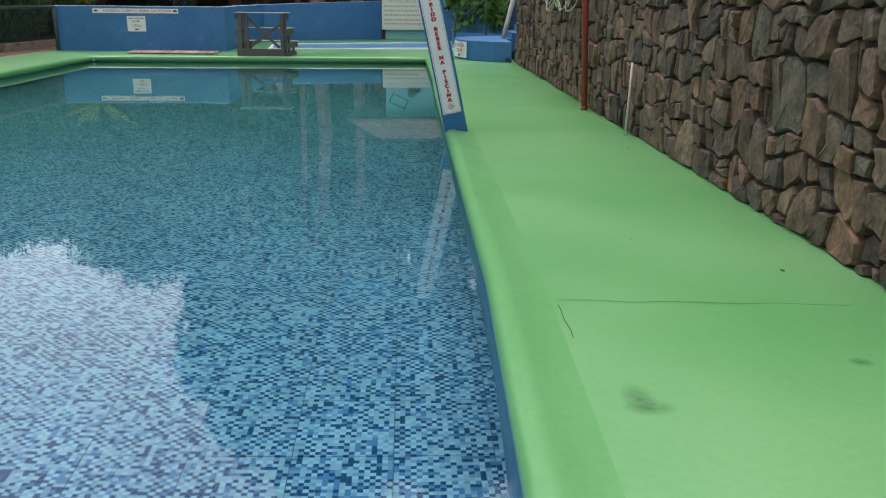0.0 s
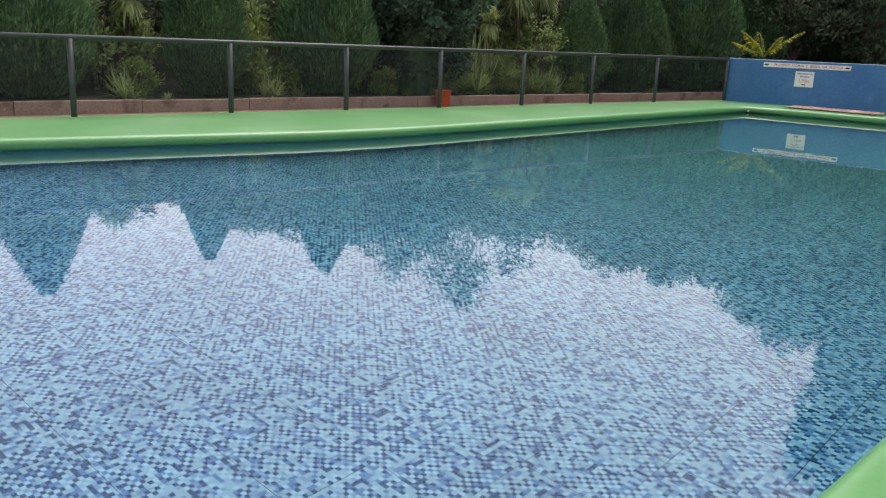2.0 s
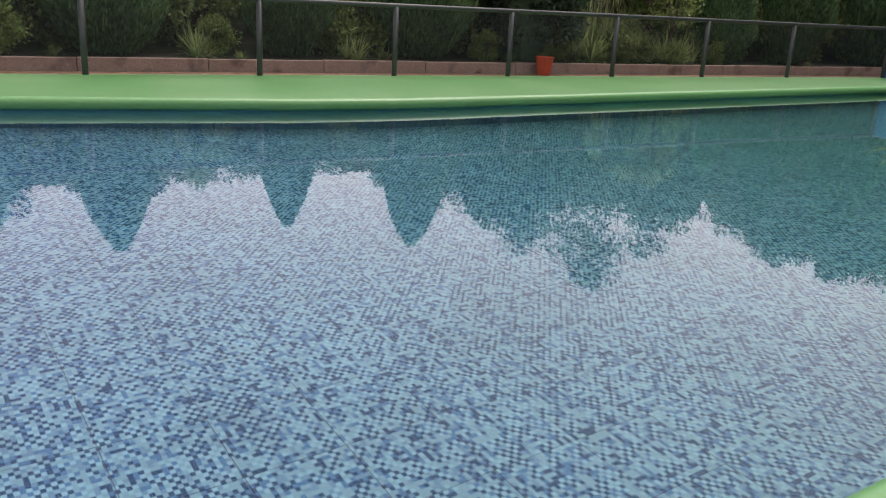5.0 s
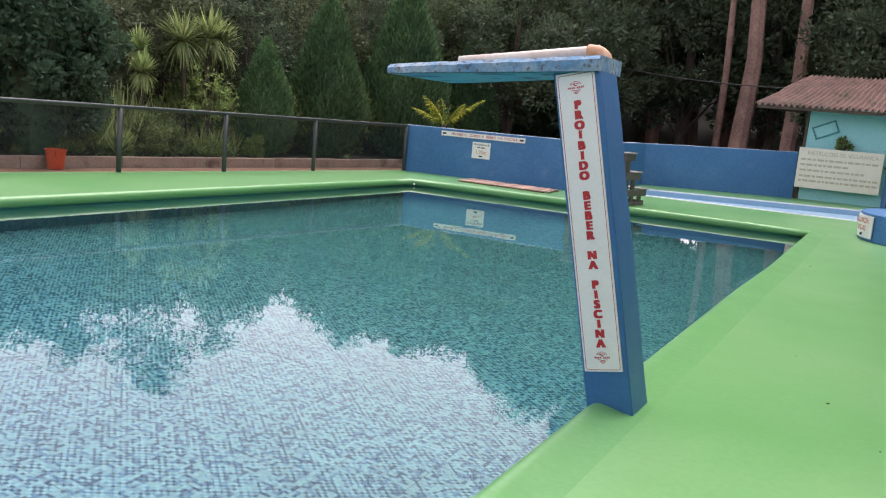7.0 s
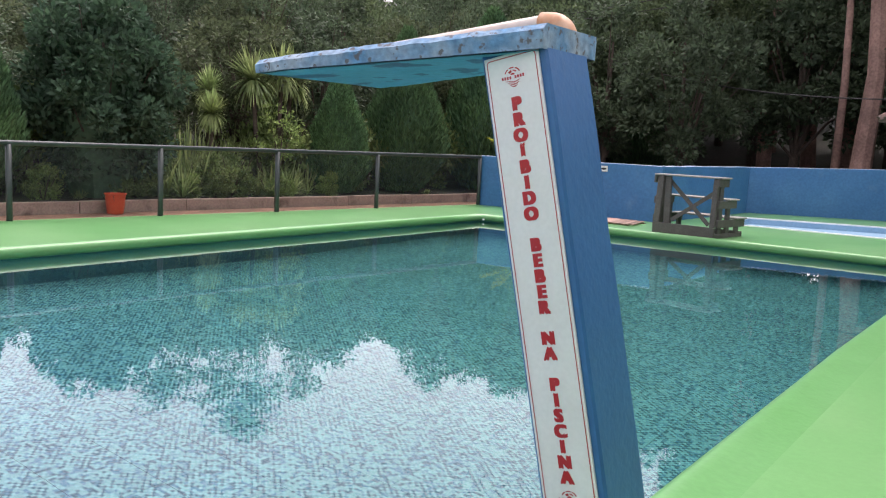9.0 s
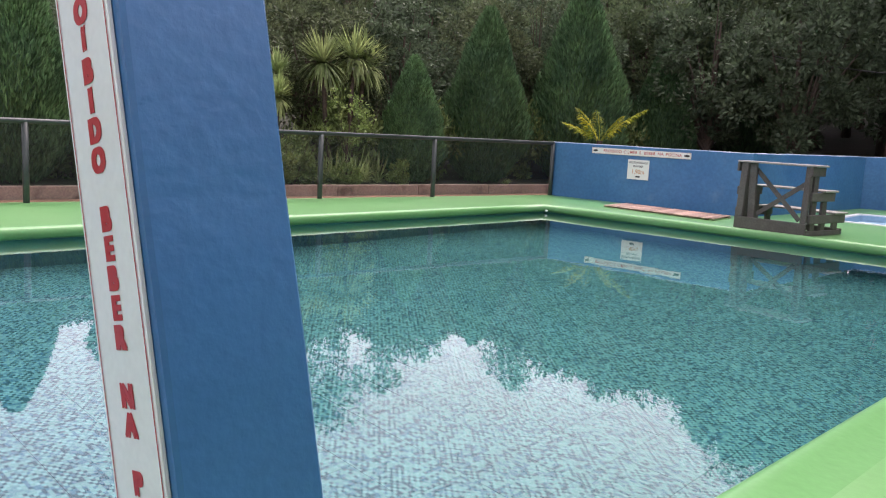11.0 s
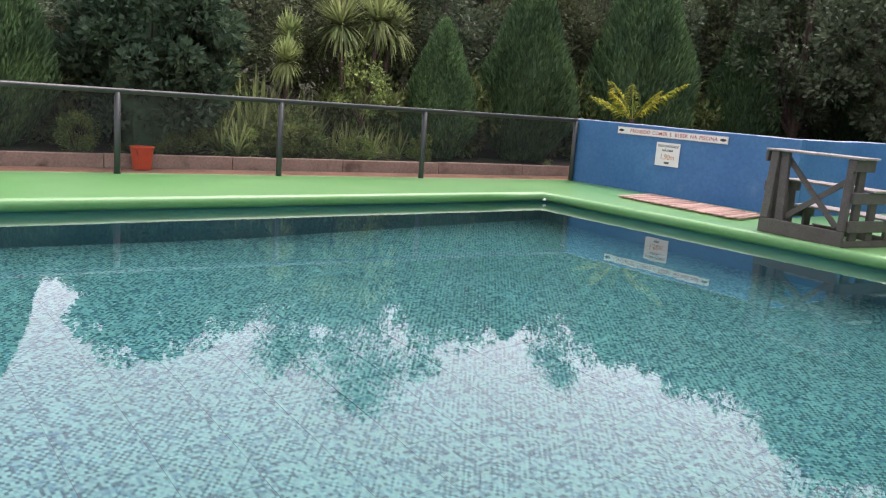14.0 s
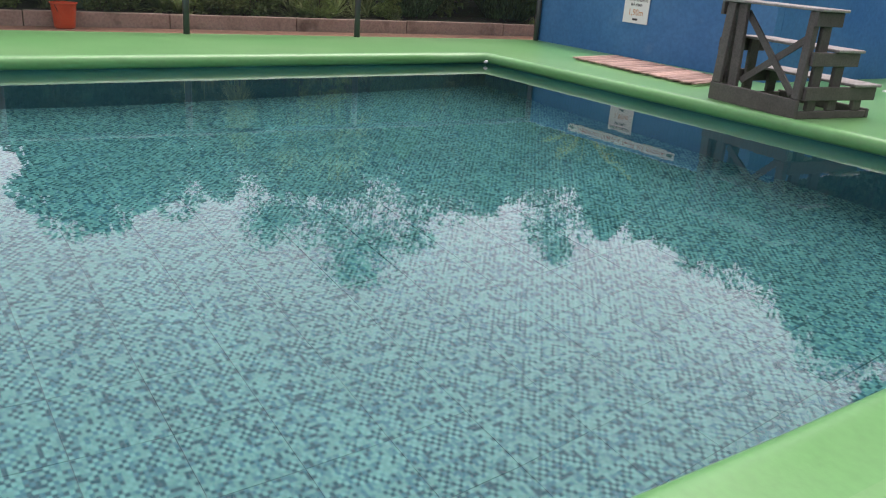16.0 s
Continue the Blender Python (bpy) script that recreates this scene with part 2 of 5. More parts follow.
def stone_material(name, per_object):
    m = mat(name, (0.62, 0.61, 0.60), 0.86, (0.30, 0.28, 0.25), 5, 1.0, 30, 0.4, 0.8, 20, coords="World", stain=(1.0, 0.92, 0.78), stain_scale=4, stain_at=(0.57, 0.72))
    n, l = m.node_tree.nodes, m.node_tree.links
    p = n["Principled BSDF"]
    src = n.new("ShaderNodeObjectInfo").outputs["Random"] if per_object else n.new("ShaderNodeNewGeometry").outputs["Random Per Island"]
    cr = n.new("ShaderNodeValToRGB")
    e = cr.color_ramp.elements
    e[0].position, e[0].color = 0.0, (0.12, 0.10, 0.09, 1)
    e[1].position, e[1].color = 1.0, (0.26, 0.19, 0.14, 1)
    for q, c in ((0.14, (0.17, 0.125, 0.095, 1)), (0.28, (0.30, 0.19, 0.12, 1)), (0.40, (0.20, 0.18, 0.145, 1)), (0.52, (0.10, 0.08, 0.07, 1)), (0.64, (0.34, 0.215, 0.14, 1)), (0.74, (0.22, 0.16, 0.12, 1)), (0.84, (0.34, 0.26, 0.18, 1)), (0.93, (0.13, 0.115, 0.10, 1))):
        e.new(q).color = c
    l.new(src, cr.inputs["Fac"])
    mx = n.new("ShaderNodeMix")
    mx.data_type, mx.blend_type = "RGBA", "MULTIPLY"
    mx.inputs["Factor"].default_value = 1.0
    l.new(p.inputs["Base Color"].links[0].from_socket, mx.inputs[6])
    l.new(cr.outputs["Color"], mx.inputs[7])
    gain = n.new("ShaderNodeMix")
    gain.data_type, gain.blend_type = "RGBA", "MULTIPLY"
    gain.inputs["Factor"].default_value = 1.0
    l.new(mx.outputs[2], gain.inputs[6])
    gain.inputs[7].default_value = (0.98, 0.95, 0.90, 1)
    l.new(gain.outputs[2], p.inputs["Base Color"])
    return m


STONE = stone_material("basalt_stone", True)
STONEREST = stone_material("basalt_stone_far", False)
MORTAR = mat("dark_mortar", (0.028, 0.022, 0.018), 0.95, (0.014, 0.011, 0.009), 6, 0.8, 30, 0.3, 0.6, 30, coords="World")
PVC = mat("aged_white_pvc", (0.66, 0.62, 0.55), 0.4, (0.58, 0.46, 0.38), 5, 0.8, 30, 0.1, 0.05, 60)
ELBOW = mat("stained_orange_elbow", (0.55, 0.26, 0.12), 0.5, (0.62, 0.42, 0.28), 18, 0.8, 40, 0.1, 0.05, 60)
ROOF = mat("weathered_fibre_cement", (0.34, 0.22, 0.18), 0.9, (0.19, 0.14, 0.12), 2.5, 0.9, 30, 0.25, 0.4, 40, stain=(0.09, 0.10, 0.05), stain_scale=3, stain_at=(0.6, 0.72))
BARK = mat("grey_brown_bark", (0.11, 0.085, 0.065), 0.95, (0.07, 0.055, 0.045), 3, 0.8, 20, 0.3, 0.8, 18)
EUCBARK = mat("pinkish_eucalyptus_bark", (0.40, 0.25, 0.20), 0.85, (0.17, 0.11, 0.09), 1.2, 0.9, 12, 0.25, 0.5, 12)
ROPE = mat("pale_green_rope", (0.42, 0.46, 0.30), 0.8, (0.50, 0.48, 0.40), 20, 0.7, 90, 0.2, 0.3, 200)
WIRE = mat("black_cable", (0.02, 0.02, 0.02), 0.6, (0.03, 0.03, 0.03), 5, 0.5, 50, 0.1, 0.0)


def leaf(name, base, tip, rough=0.5, island=0.45, obj_var=0.15):
    m = mat(name, tuple(c * k for c, k in zip(base, (2.45, 2.4, 2.4))), rough, tuple(c * k for c, k in zip(tip, (2.45, 2.4, 2.4))), 1.3, 0.9, 8, 0.2, 0.0, island=island, random_value=obj_var, coords="World", spec=0.3)
    n, l = m.node_tree.nodes, m.node_tree.links
    p = n["Principled BSDF"]
    t, mix = n.new("ShaderNodeBsdfTranslucent"), n.new("ShaderNodeMixShader")
    l.new(p.inputs["Base Color"].links[0].from_socket, t.inputs["Color"])
    mix.inputs[0].default_value = 0.35
    l.new(p.outputs[0], mix.inputs[1])
    l.new(t.outputs[0], mix.inputs[2])
    l.new(mix.outputs[0], n["Material Output"].inputs[0])
    return m


CYPRESS = leaf("cypress_foliage", (0.031, 0.067, 0.033), (0.052, 0.100, 0.040), 0.7)
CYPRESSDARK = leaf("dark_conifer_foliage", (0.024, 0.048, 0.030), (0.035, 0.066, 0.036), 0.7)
FOREST = leaf("forest_foliage", (0.039, 0.059, 0.030), (0.059, 0.080, 0.037), 0.6)
FORESTDARK = leaf("dark_forest_foliage", (0.032, 0.049, 0.029), (0.047, 0.068, 0.037), 0.6)
FORESTPALE = leaf("olive_forest_foliage", (0.041, 0.057, 0.029), (0.058, 0.072, 0.036), 0.6)
EUCLEAF = leaf("eucalyptus_foliage", (0.054, 0.082, 0.042), (0.080, 0.112, 0.052), 0.6)
SWORD = leaf("sword_leaf", (0.090, 0.130, 0.051), (0.152, 0.182, 0.077), 0.5)
SHRUB = leaf("shrub_foliage", (0.054, 0.084, 0.030), (0.090, 0.120, 0.042), 0.5)
SHRUBPALE = leaf("yellow_green_shrub_foliage", (0.075, 0.120, 0.037), (0.106, 0.142, 0.044), 0.5)
PALMYELLOW = leaf("yellow_palm_frond", (0.150, 0.150, 0.010), (0.060, 0.105, 0.014), 0.75)
BIGLEAF = leaf("broad_green_leaf", (0.050, 0.105, 0.028), (0.085, 0.15, 0.040), 0.4)


TILE = 0.485


def mosaic_material(name, dark, mid, pale, cell, gap_y=1.0):
    """Printed mosaic: small cells of random blues, a fifth of them dark."""
    m = bpy.data.materials.new(name)
    m.use_nodes = True
    n, l = m.node_tree.nodes, m.node_tree.links
    p = n["Principled BSDF"]
    pos = n.new("ShaderNodeNewGeometry").outputs["Position"]
    def op(kind, x, y=None):
        k = n.new("ShaderNodeMath")
        k.operation = kind
        for sock, v in zip(k.inputs, (x, y)):
            if v is None:
                continue
            if hasattr(v, "links"):
                l.new(v, sock)
            else:
                sock.default_value = v
        return k.outputs[0]

    xyz = n.new("ShaderNodeSeparateXYZ")
    l.new(pos, xyz.inputs[0])
    u = op("DIVIDE", xyz.outputs["X"], cell)
    col_i = op("FLOOR", u)
    v = op("DIVIDE", xyz.outputs["Y"], cell * gap_y)
    row_i = op("FLOOR", v)
    comb = n.new("ShaderNodeCombineXYZ")
    l.new(col_i, comb.inputs[0])
    l.new(row_i, comb.inputs[1])
    wn = n.new("ShaderNodeTexWhiteNoise")
    wn.noise_dimensions = "2D"
    l.new(comb.outputs[0], wn.inputs["Vector"])
    other = op("FLOORED_MODULO", op("ADD", row_i, col_i), 2.0)
    level = op("MINIMUM", op("ADD", op("MULTIPLY", wn.outputs["Value"], 0.80), op("MULTIPLY", other, 0.34)), 0.99)
    cr = n.new("ShaderNodeValToRGB")
    cr.color_ramp.interpolation = "CONSTANT"
    e = cr.color_ramp.elements
    e[0].position, e[0].color = 0.0, (*dark, 1)
    e[1].position, e[1].color = 0.38, (*mid, 1)
    for pos_, c in ((0.50, tuple((a + b) / 2 for a, b in zip(mid, pale))), (0.60, pale), (0.84, tuple(min(c * 1.25, 0.9) for c in pale))):
        x = e.new(pos_)
        x.color = (*c, 1)
    l.new(level, cr.inputs["Fac"])
    big = n.new("ShaderNodeTexNoise")
    big.inputs["Scale"].default_value = 1.2
    l.new(pos, big.inputs["Vector"])
    r = n.new("ShaderNodeMapRange")
    l.new(big.outputs["Fac"], r.inputs["Value"])
    r.inputs["To Min"].default_value, r.inputs["To Max"].default_value = 0.8, 1.2
    mx = n.new("ShaderNodeMix")
    mx.data_type, mx.blend_type = "RGBA", "MULTIPLY"
    mx.inputs["Factor"].default_value = 1
    l.new(cr.outputs["Color"], mx.inputs[6])
    l.new(r.outputs["Result"], mx.inputs[7])
    # the deeper water's absorption, put into the tile colour towards the deep end
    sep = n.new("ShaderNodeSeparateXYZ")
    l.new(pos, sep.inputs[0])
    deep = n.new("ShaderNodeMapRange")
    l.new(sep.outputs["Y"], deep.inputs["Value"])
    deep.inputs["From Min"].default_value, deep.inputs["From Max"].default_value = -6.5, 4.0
    water_tint = n.new("ShaderNodeMix")
    water_tint.data_type, water_tint.blend_type = "RGBA", "MULTIPLY"
    l.new(deep.outputs["Result"], water_tint.inputs["Factor"])
    l.new(mx.outputs[2], water_tint.inputs[6])
    water_tint.inputs[7].default_value = (0.56, 0.83, 0.62, 1)
    # turbid water's pale teal veil, likewise mixed into the tile colour
    water_veil = n.new("ShaderNodeMix")
    water_veil.data_type = "RGBA"
    l.new(op("MULTIPLY", deep.outputs["Result"], 0.22), water_veil.inputs["Factor"])
    l.new(water_tint.outputs[2], water_veil.inputs[6])
    water_veil.inputs[7].default_value = (0.085, 0.260, 0.195, 1)
    l.new(water_veil.outputs[2], p.inputs["Base Color"])
    p.inputs["Roughness"].default_value = 0.5
    p.inputs["Specular IOR Level"].default_value = 0.02
    return m


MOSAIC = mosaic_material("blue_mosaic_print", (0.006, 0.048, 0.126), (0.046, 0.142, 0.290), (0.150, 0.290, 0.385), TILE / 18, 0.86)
GROUT = mat("dark_tile_grout", (0.03, 0.07, 0.10), 0.8, (0.02, 0.05, 0.08), 3, 0.6, 30, 0.2, 0.1, 50)
WALLGROUT = mat("blue_wall_grout", (0.050, 0.185, 0.31), 0.7, (0.042, 0.155, 0.28), 3, 0.6, 30, 0.1, 0.1, 50)
WALLTILE = mat("blue_pool_wall_tile", (0.05, 0.185, 0.33), 0.35, (0.04, 0.15, 0.29), 2.5, 0.6, 40, 0.1, 0.05, 50, random_value=0.12)

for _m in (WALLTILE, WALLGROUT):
    # absorption by the deeper water, painted into the wall colour along y
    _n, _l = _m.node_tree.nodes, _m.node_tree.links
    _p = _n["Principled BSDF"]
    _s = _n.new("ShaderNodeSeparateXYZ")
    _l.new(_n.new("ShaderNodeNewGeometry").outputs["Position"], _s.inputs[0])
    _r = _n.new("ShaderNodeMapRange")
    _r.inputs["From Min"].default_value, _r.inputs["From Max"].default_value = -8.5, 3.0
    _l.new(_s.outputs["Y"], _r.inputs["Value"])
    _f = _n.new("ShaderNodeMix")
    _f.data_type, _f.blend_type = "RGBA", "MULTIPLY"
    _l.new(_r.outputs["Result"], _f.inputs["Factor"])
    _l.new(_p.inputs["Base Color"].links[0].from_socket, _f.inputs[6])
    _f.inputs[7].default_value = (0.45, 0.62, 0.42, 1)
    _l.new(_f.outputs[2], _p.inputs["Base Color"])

WATER = bpy.data.materials.new("clear_pool_water")
WATER.use_nodes = True
_n, _l = WATER.node_tree.nodes, WATER.node_tree.links
_p = _n["Principled BSDF"]
_p.inputs["Base Color"].default_value = (0.78, 0.94, 0.95, 1)
_p.inputs["Roughness"].default_value = 0.0
_p.inputs["IOR"].default_value = 1.333
_p.inputs["Transmission Weight"].default_value = 1.0
_t = _n.new("ShaderNodeTexNoise")
_t.inputs["Scale"].default_value, _t.inputs["Detail"].default_value = 4.5, 3.0
_l.new(_n.new("ShaderNodeNewGeometry").outputs["Position"], _t.inputs["Vector"])
_b = _n.new("ShaderNodeBump")
_b.inputs["Strength"].default_value, _b.inputs["Distance"].default_value = 0.018, 0.02
_l.new(_t.outputs["Fac"], _b.inputs["Height"])
_l.new(_b.outputs["Normal"], _p.inputs["Normal"])

# fine dark netting behind the fence rail: mostly holes
NET = bpy.data.materials.new("fine_dark_netting")
NET.use_nodes = True
_n, _l = NET.node_tree.nodes, NET.node_tree.links
_n["Principled BSDF"].inputs["Base Color"].default_value = (0.02, 0.024, 0.024, 1)
_tr = _n.new("ShaderNodeBsdfTransparent")
_mx = _n.new("ShaderNodeMixShader")
_mx.inputs[0].default_value = 0.32
_l.new(_tr.outputs[0], _mx.inputs[1])
_l.new(_n["Principled BSDF"].outputs[0], _mx.inputs[2])
_l.new(_mx.outputs[0], _n["Material Output"].inputs[0])

# ---- the pool, its deck and the ground ----
WATER_Z = -0.118
POOL = [(-0.125, -8.9), (-0.055, -7.0), (0.005, -5.0), (0.0, 4.4), (0.035, 6.5), (0.005, 11.62), (-8.03, 11.58), (-8.09, 0.6), (-8.13, -0.4), (-8.28, -1.6), (-9.22, -5.4), (-10.07, -8.9)]
KID = [(-4.25, 15.35), (1.0, 15.55), (1.0, 19.2), (-4.45, 17.5)]
DECK = [(-12.94, -16.0), (2.12, -16.0), (2.12, 15.0), (3.2, 15.0), (3.2, 21.9), (-1.3, 21.45), (-5.15, 19.55), (-5.35, 14.1), (-9.76, 14.1)]


SLOPE_Y = 3.82  # where the floor begins to fall towards the deep end


def floor_z(y):
    return -1.22 - 0.81 * min(max((y + SLOPE_Y) / 10.5, 0.0), 1.0)


def inset(poly, d):
    """The polygon moved by d to the outside (clockwise or not)."""
    n = len(poly)
    area = sum(poly[i][0] * poly[(i + 1) % n][1] - poly[(i + 1) % n][0] * poly[i][1] for i in range(n))
    s = 1 if area > 0 else -1
    out = []
    for i in range(n):
        p0, p1, p2 = Vector(poly[i - 1]), Vector(poly[i]), Vector(poly[(i + 1) % n])
        a, b = (p1 - p0).normalized(), (p2 - p1).normalized()
        na, nb = Vector((a.y, -a.x)) * s, Vector((b.y, -b.x)) * s
        m = (na + nb) / (1 + na.dot(nb))
        out.append(tuple(p1 + m * d))
    return out


def densify(poly, step):
    out = []
    for i, p in enumerate(poly):
        q = poly[(i + 1) % len(poly)]
        k = max(1, int(math.dist(p, q) / step))
        out += [(p[0] + (q[0] - p[0]) * j / k, p[1] + (q[1] - p[1]) * j / k) for j in range(k)]
    return out


def sheet_with_holes(name, outer, holes, z, material):
    bm = bmesh.new()
    edges = []
    for loop in (outer, *holes):
        vs = [bm.verts.new((x, y, z)) for x, y in loop]
        edges += [bm.edges.new((vs[i], vs[(i + 1) % len(vs)])) for i in range(len(vs))]
    bmesh.ops.triangle_fill(bm, use_beauty=True, use_dissolve=False, edges=edges)
    for f in bm.faces:
        if f.normal.z < 0:
            f.normal_flip()
    return part(name, bm, material)


def sweep(name, poly, profile, material, smooth=True):
    """A closed strip along poly; profile rows are (outward, z)."""
    loops = [[(x, y, z) for x, y in inset(poly, d)] for d, z in profile]
    n, verts = len(poly), [v for lp in loops for v in lp]
    faces = [(k * n + i, k * n + (i + 1) % n, (k + 1) * n + (i + 1) % n, (k + 1) * n + i) for k in range(len(profile) - 1) for i in range(n)]
    ob = obj(name, verts, faces, material, smooth=smooth)
    bm = bmesh.new()
    bm.from_mesh(ob.data)
    bmesh.ops.recalc_face_normals(bm, faces=bm.faces[:])
    up = sum(f.normal.z * f.calc_area() for f in bm.faces)
    if up < 0:
        bmesh.ops.reverse_faces(bm, faces=bm.faces[:])
    bm.to_mesh(ob.data)
    bm.free()
    return ob


deck = sheet_with_holes("pavement", DECK, [densify(inset(POOL, 0.30), 1.0), inset(KID, 0.14)], 0.0, GREEN)
tagged(deck, "green painted concrete deck round the swimming pool", "deck", kind="structure")
deck_edge = obj("deck_edge", [(x, y, z) for z in (-0.9, 0.0) for x, y in DECK], [(i, (i + 1) % len(DECK), len(DECK) + (i + 1) % len(DECK), len(DECK) + i) for i in range(len(DECK))], GREEN, deck)

for pts in ([(0.32 + 0.18 * i, -5.44 - 0.012 * i + 0.012 * math.sin(i * 2.3)) for i in range(9)], [(0.315 + 0.004 * math.sin(i * 1.7), -5.5 - 0.07 * i) for i in range(7)]):
    w = 0.0022
    cv = [(x - w * (1 if pts[0][1] - pts[-1][1] > 0.3 else 0), y - w, 0.003) for x, y in pts] + [(x + w * (1 if pts[0][1] - pts[-1][1] > 0.3 else 0), y + w, 0.003) for x, y in pts]
    k = len(pts)
    obj("crack", cv, [(i, i + 1, k + i + 1, k + i) for i in range(k - 1)], BLACKCRACK, deck)

STAIN = bpy.data.materials.new("dull_damp_stain")
STAIN.use_nodes = True
_n, _l = STAIN.node_tree.nodes, STAIN.node_tree.links
_n["Principled BSDF"].inputs["Base Color"].default_value = (0.092, 0.245, 0.088, 1)
_n["Principled BSDF"].inputs["Roughness"].default_value = 0.6
_tc, _gr, _tx = _n.new("ShaderNodeTexCoord"), _n.new("ShaderNodeTexGradient"), _n.new("ShaderNodeTexNoise")
_gr.gradient_type = "SPHERICAL"
_tx.inputs["Scale"].default_value, _tx.inputs["Detail"].default_value = 3.0, 6.0
_l.new(_tc.outputs["Object"], _gr.inputs["Vector"])
_l.new(_tc.outputs["Object"], _tx.inputs["Vector"])
_ml, _tr, _mx = _n.new("ShaderNodeMath"), _n.new("ShaderNodeBsdfTransparent"), _n.new("ShaderNodeMixShader")
_ml.operation = "MULTIPLY"
_l.new(_gr.outputs["Fac"], _ml.inputs[0])
_l.new(_tx.outputs["Fac"], _ml.inputs[1])
_l.new(_ml.outputs[0], _mx.inputs[0])
_l.new(_tr.outputs[0], _mx.inputs[1])
_l.new(_n["Principled BSDF"].outputs[0], _mx.inputs[2])
_l.new(_mx.outputs[0], _n["Material Output"].inputs[0])
for x, y, a, b in ((0.45, -6.50, 0.07, 0.13), (0.47, -6.58, 0.11, 0.07), (1.46, -6.2, 0.06, 0.05)):
    sp = obj("stain", [(math.cos(q * 0.3927), math.sin(q * 0.3927), 0) for q in range(16)], [tuple(range(16))], STAIN, deck)
    sp.matrix_basis = Matrix.LocRotScale((x, y, 0.0022), None, (a, b, 1))

random.seed(41)
for k in range(26):
    x, y, r = random.uniform(0.4, 1.9), random.uniform(-8.5, 9.5), random.uniform(0.004, 0.014)
    ring = [(x + r * random.uniform(0.5, 1.3) * math.cos(a * 1.047), y + 1.6 * r * random.uniform(0.5, 1.3) * math.sin(a * 1.047), 0.0025) for a in range(6)]
    obj("paint_chip", ring, [tuple(range(6))], BLACKCRACK, deck)

ROLL = [(0.30, 0.0), (0.25, 0.003), (0.20, 0.009), (0.15, 0.018), (0.115, 0.026), (0.085, 0.030), (0.058, 0.028), (0.034, 0.019), (0.014, 0.003), (0.003, -0.020), (0.0, -0.045), (0.004, -0.072), (0.018, -0.096), (0.040, -0.110), (0.068, -0.1165)]
coping = sweep("pool_coping", densify(POOL, 1.0), ROLL, COPING)
tagged(coping, "rounded green painted concrete coping along the pool's edge", "coping", kind="structure")

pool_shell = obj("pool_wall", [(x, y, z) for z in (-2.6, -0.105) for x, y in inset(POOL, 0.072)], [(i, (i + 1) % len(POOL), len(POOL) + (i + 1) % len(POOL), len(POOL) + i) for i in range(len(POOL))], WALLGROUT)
tagged(pool_shell, "tiled blue wall of the swimming pool", "pool wall", kind="structure")

water = obj("water", [(x, y, WATER_Z) for x, y in inset(POOL, 0.06)], [tuple(range(len(POOL)))[::-1]], WATER)
if water.data.polygons[0].normal.z < 0:
    water.data.flip_normals()
water.visible_shadow = False
tagged(water, "still clear water mirroring trees and pale sky", "water", kind="structure")

fitting = empty("pool_fitting", pose(-7.93, 11.50, -0.075, 0, 0, -35), "small white plastic outlet under the coping", "pool fitting")
part("spout", tube_bm([(-0.03, 0.03, 0), (0.012, -0.012, -0.004)], [0.016, 0.014], 12), WHITE, fitting, smooth=True)
part("collar", tube_bm([(-0.012, 0.012, 0), (-0.004, 0.004, 0)], 0.021, 12), WHITE, fitting, smooth=True)

kid_rim = sweep("basin_rim", KID, [(0.14, 0.0), (0.135, 0.018), (0.055, 0.020), (0.048, 0.012), (0.048, -0.02)], WHITEPAINT, False)
basin_wall = sweep("basin_wall", KID, [(0.046, -0.012), (0.042, -0.20)], KIDBLUE, False)
tagged(basin_wall, "pale blue painted wall of the children's basin", "basin wall", kind="structure")
tagged(kid_rim, "white painted rim of a shallow empty children's basin", "basin rim", kind="structure")
kid_floor = obj("basin_floor", [(x, y, -0.13) for x, y in inset(KID, 0.05)], [(0, 1, 2, 3)], KIDBLUE)
tagged(kid_floor, "pale blue painted floor of the children's basin", "basin floor", kind="structure")


# ground: path level beside the deck, banks and a wooded slope behind
def in_deck(x, y):
    return -12.6 < x < 2.9 and -15.5 < y < 13.4 or -4.9 < x < 2.9 and 13.3 < y < 20.0


FENCE_A, FENCE_B = Vector((-9.73, 13.93)), Vector((-11.9, -6.6))
FDIR = (FENCE_B - FENCE_A).normalized()
FOUT = Vector((FDIR.y, -FDIR.x))
if FOUT.x > 0:
    FOUT = -FOUT


def fence_at(along, out=0.0):
    """A place on the fence line: metres from the blue wall's corner, metres outward."""
    return FENCE_A + FDIR * along + FOUT * out


def ground_z(x, y):
    if in_deck(x, y):
        return -3.0
    out = (Vector((x, y)) - FENCE_A).dot(FOUT)
    z = -0.47
    if out > 6.05:
        z += 0.30 + min(out - 4.35, 18) * 0.08 + min(max(out - 22, 0), 50) * 0.17
    if y > 22.5:
        z = max(z, -0.3 + min(y - 22.5, 16) * 0.06 + min(max(y - 38, 0), 50) * 0.17)
    if x > 2.3:
        z = max(z, 1.5 + min((x - 2.3) * 0.25, 6)) if y < 14 else max(z, min((x - 2.3) * 0.5, 6))
    return z


def grid_axis(lo, hi):
    near = [lo + (hi - lo) * i / 90 for i in range(91)]
    return [-900, -400, -200, -120] + near + [120, 200, 400, 900]


gx, gy = grid_axis(-100, 45), grid_axis(-45, 105)
ground = obj("ground", [(x, y, ground_z(x, y)) for y in gy for x in gx], [(j * len(gx) + i, j * len(gx) + i + 1, (j + 1) * len(gx) + i + 1, (j + 1) * len(gx) + i) for j in range(len(gy) - 1) for i in range(len(gx) - 1)], SOIL)
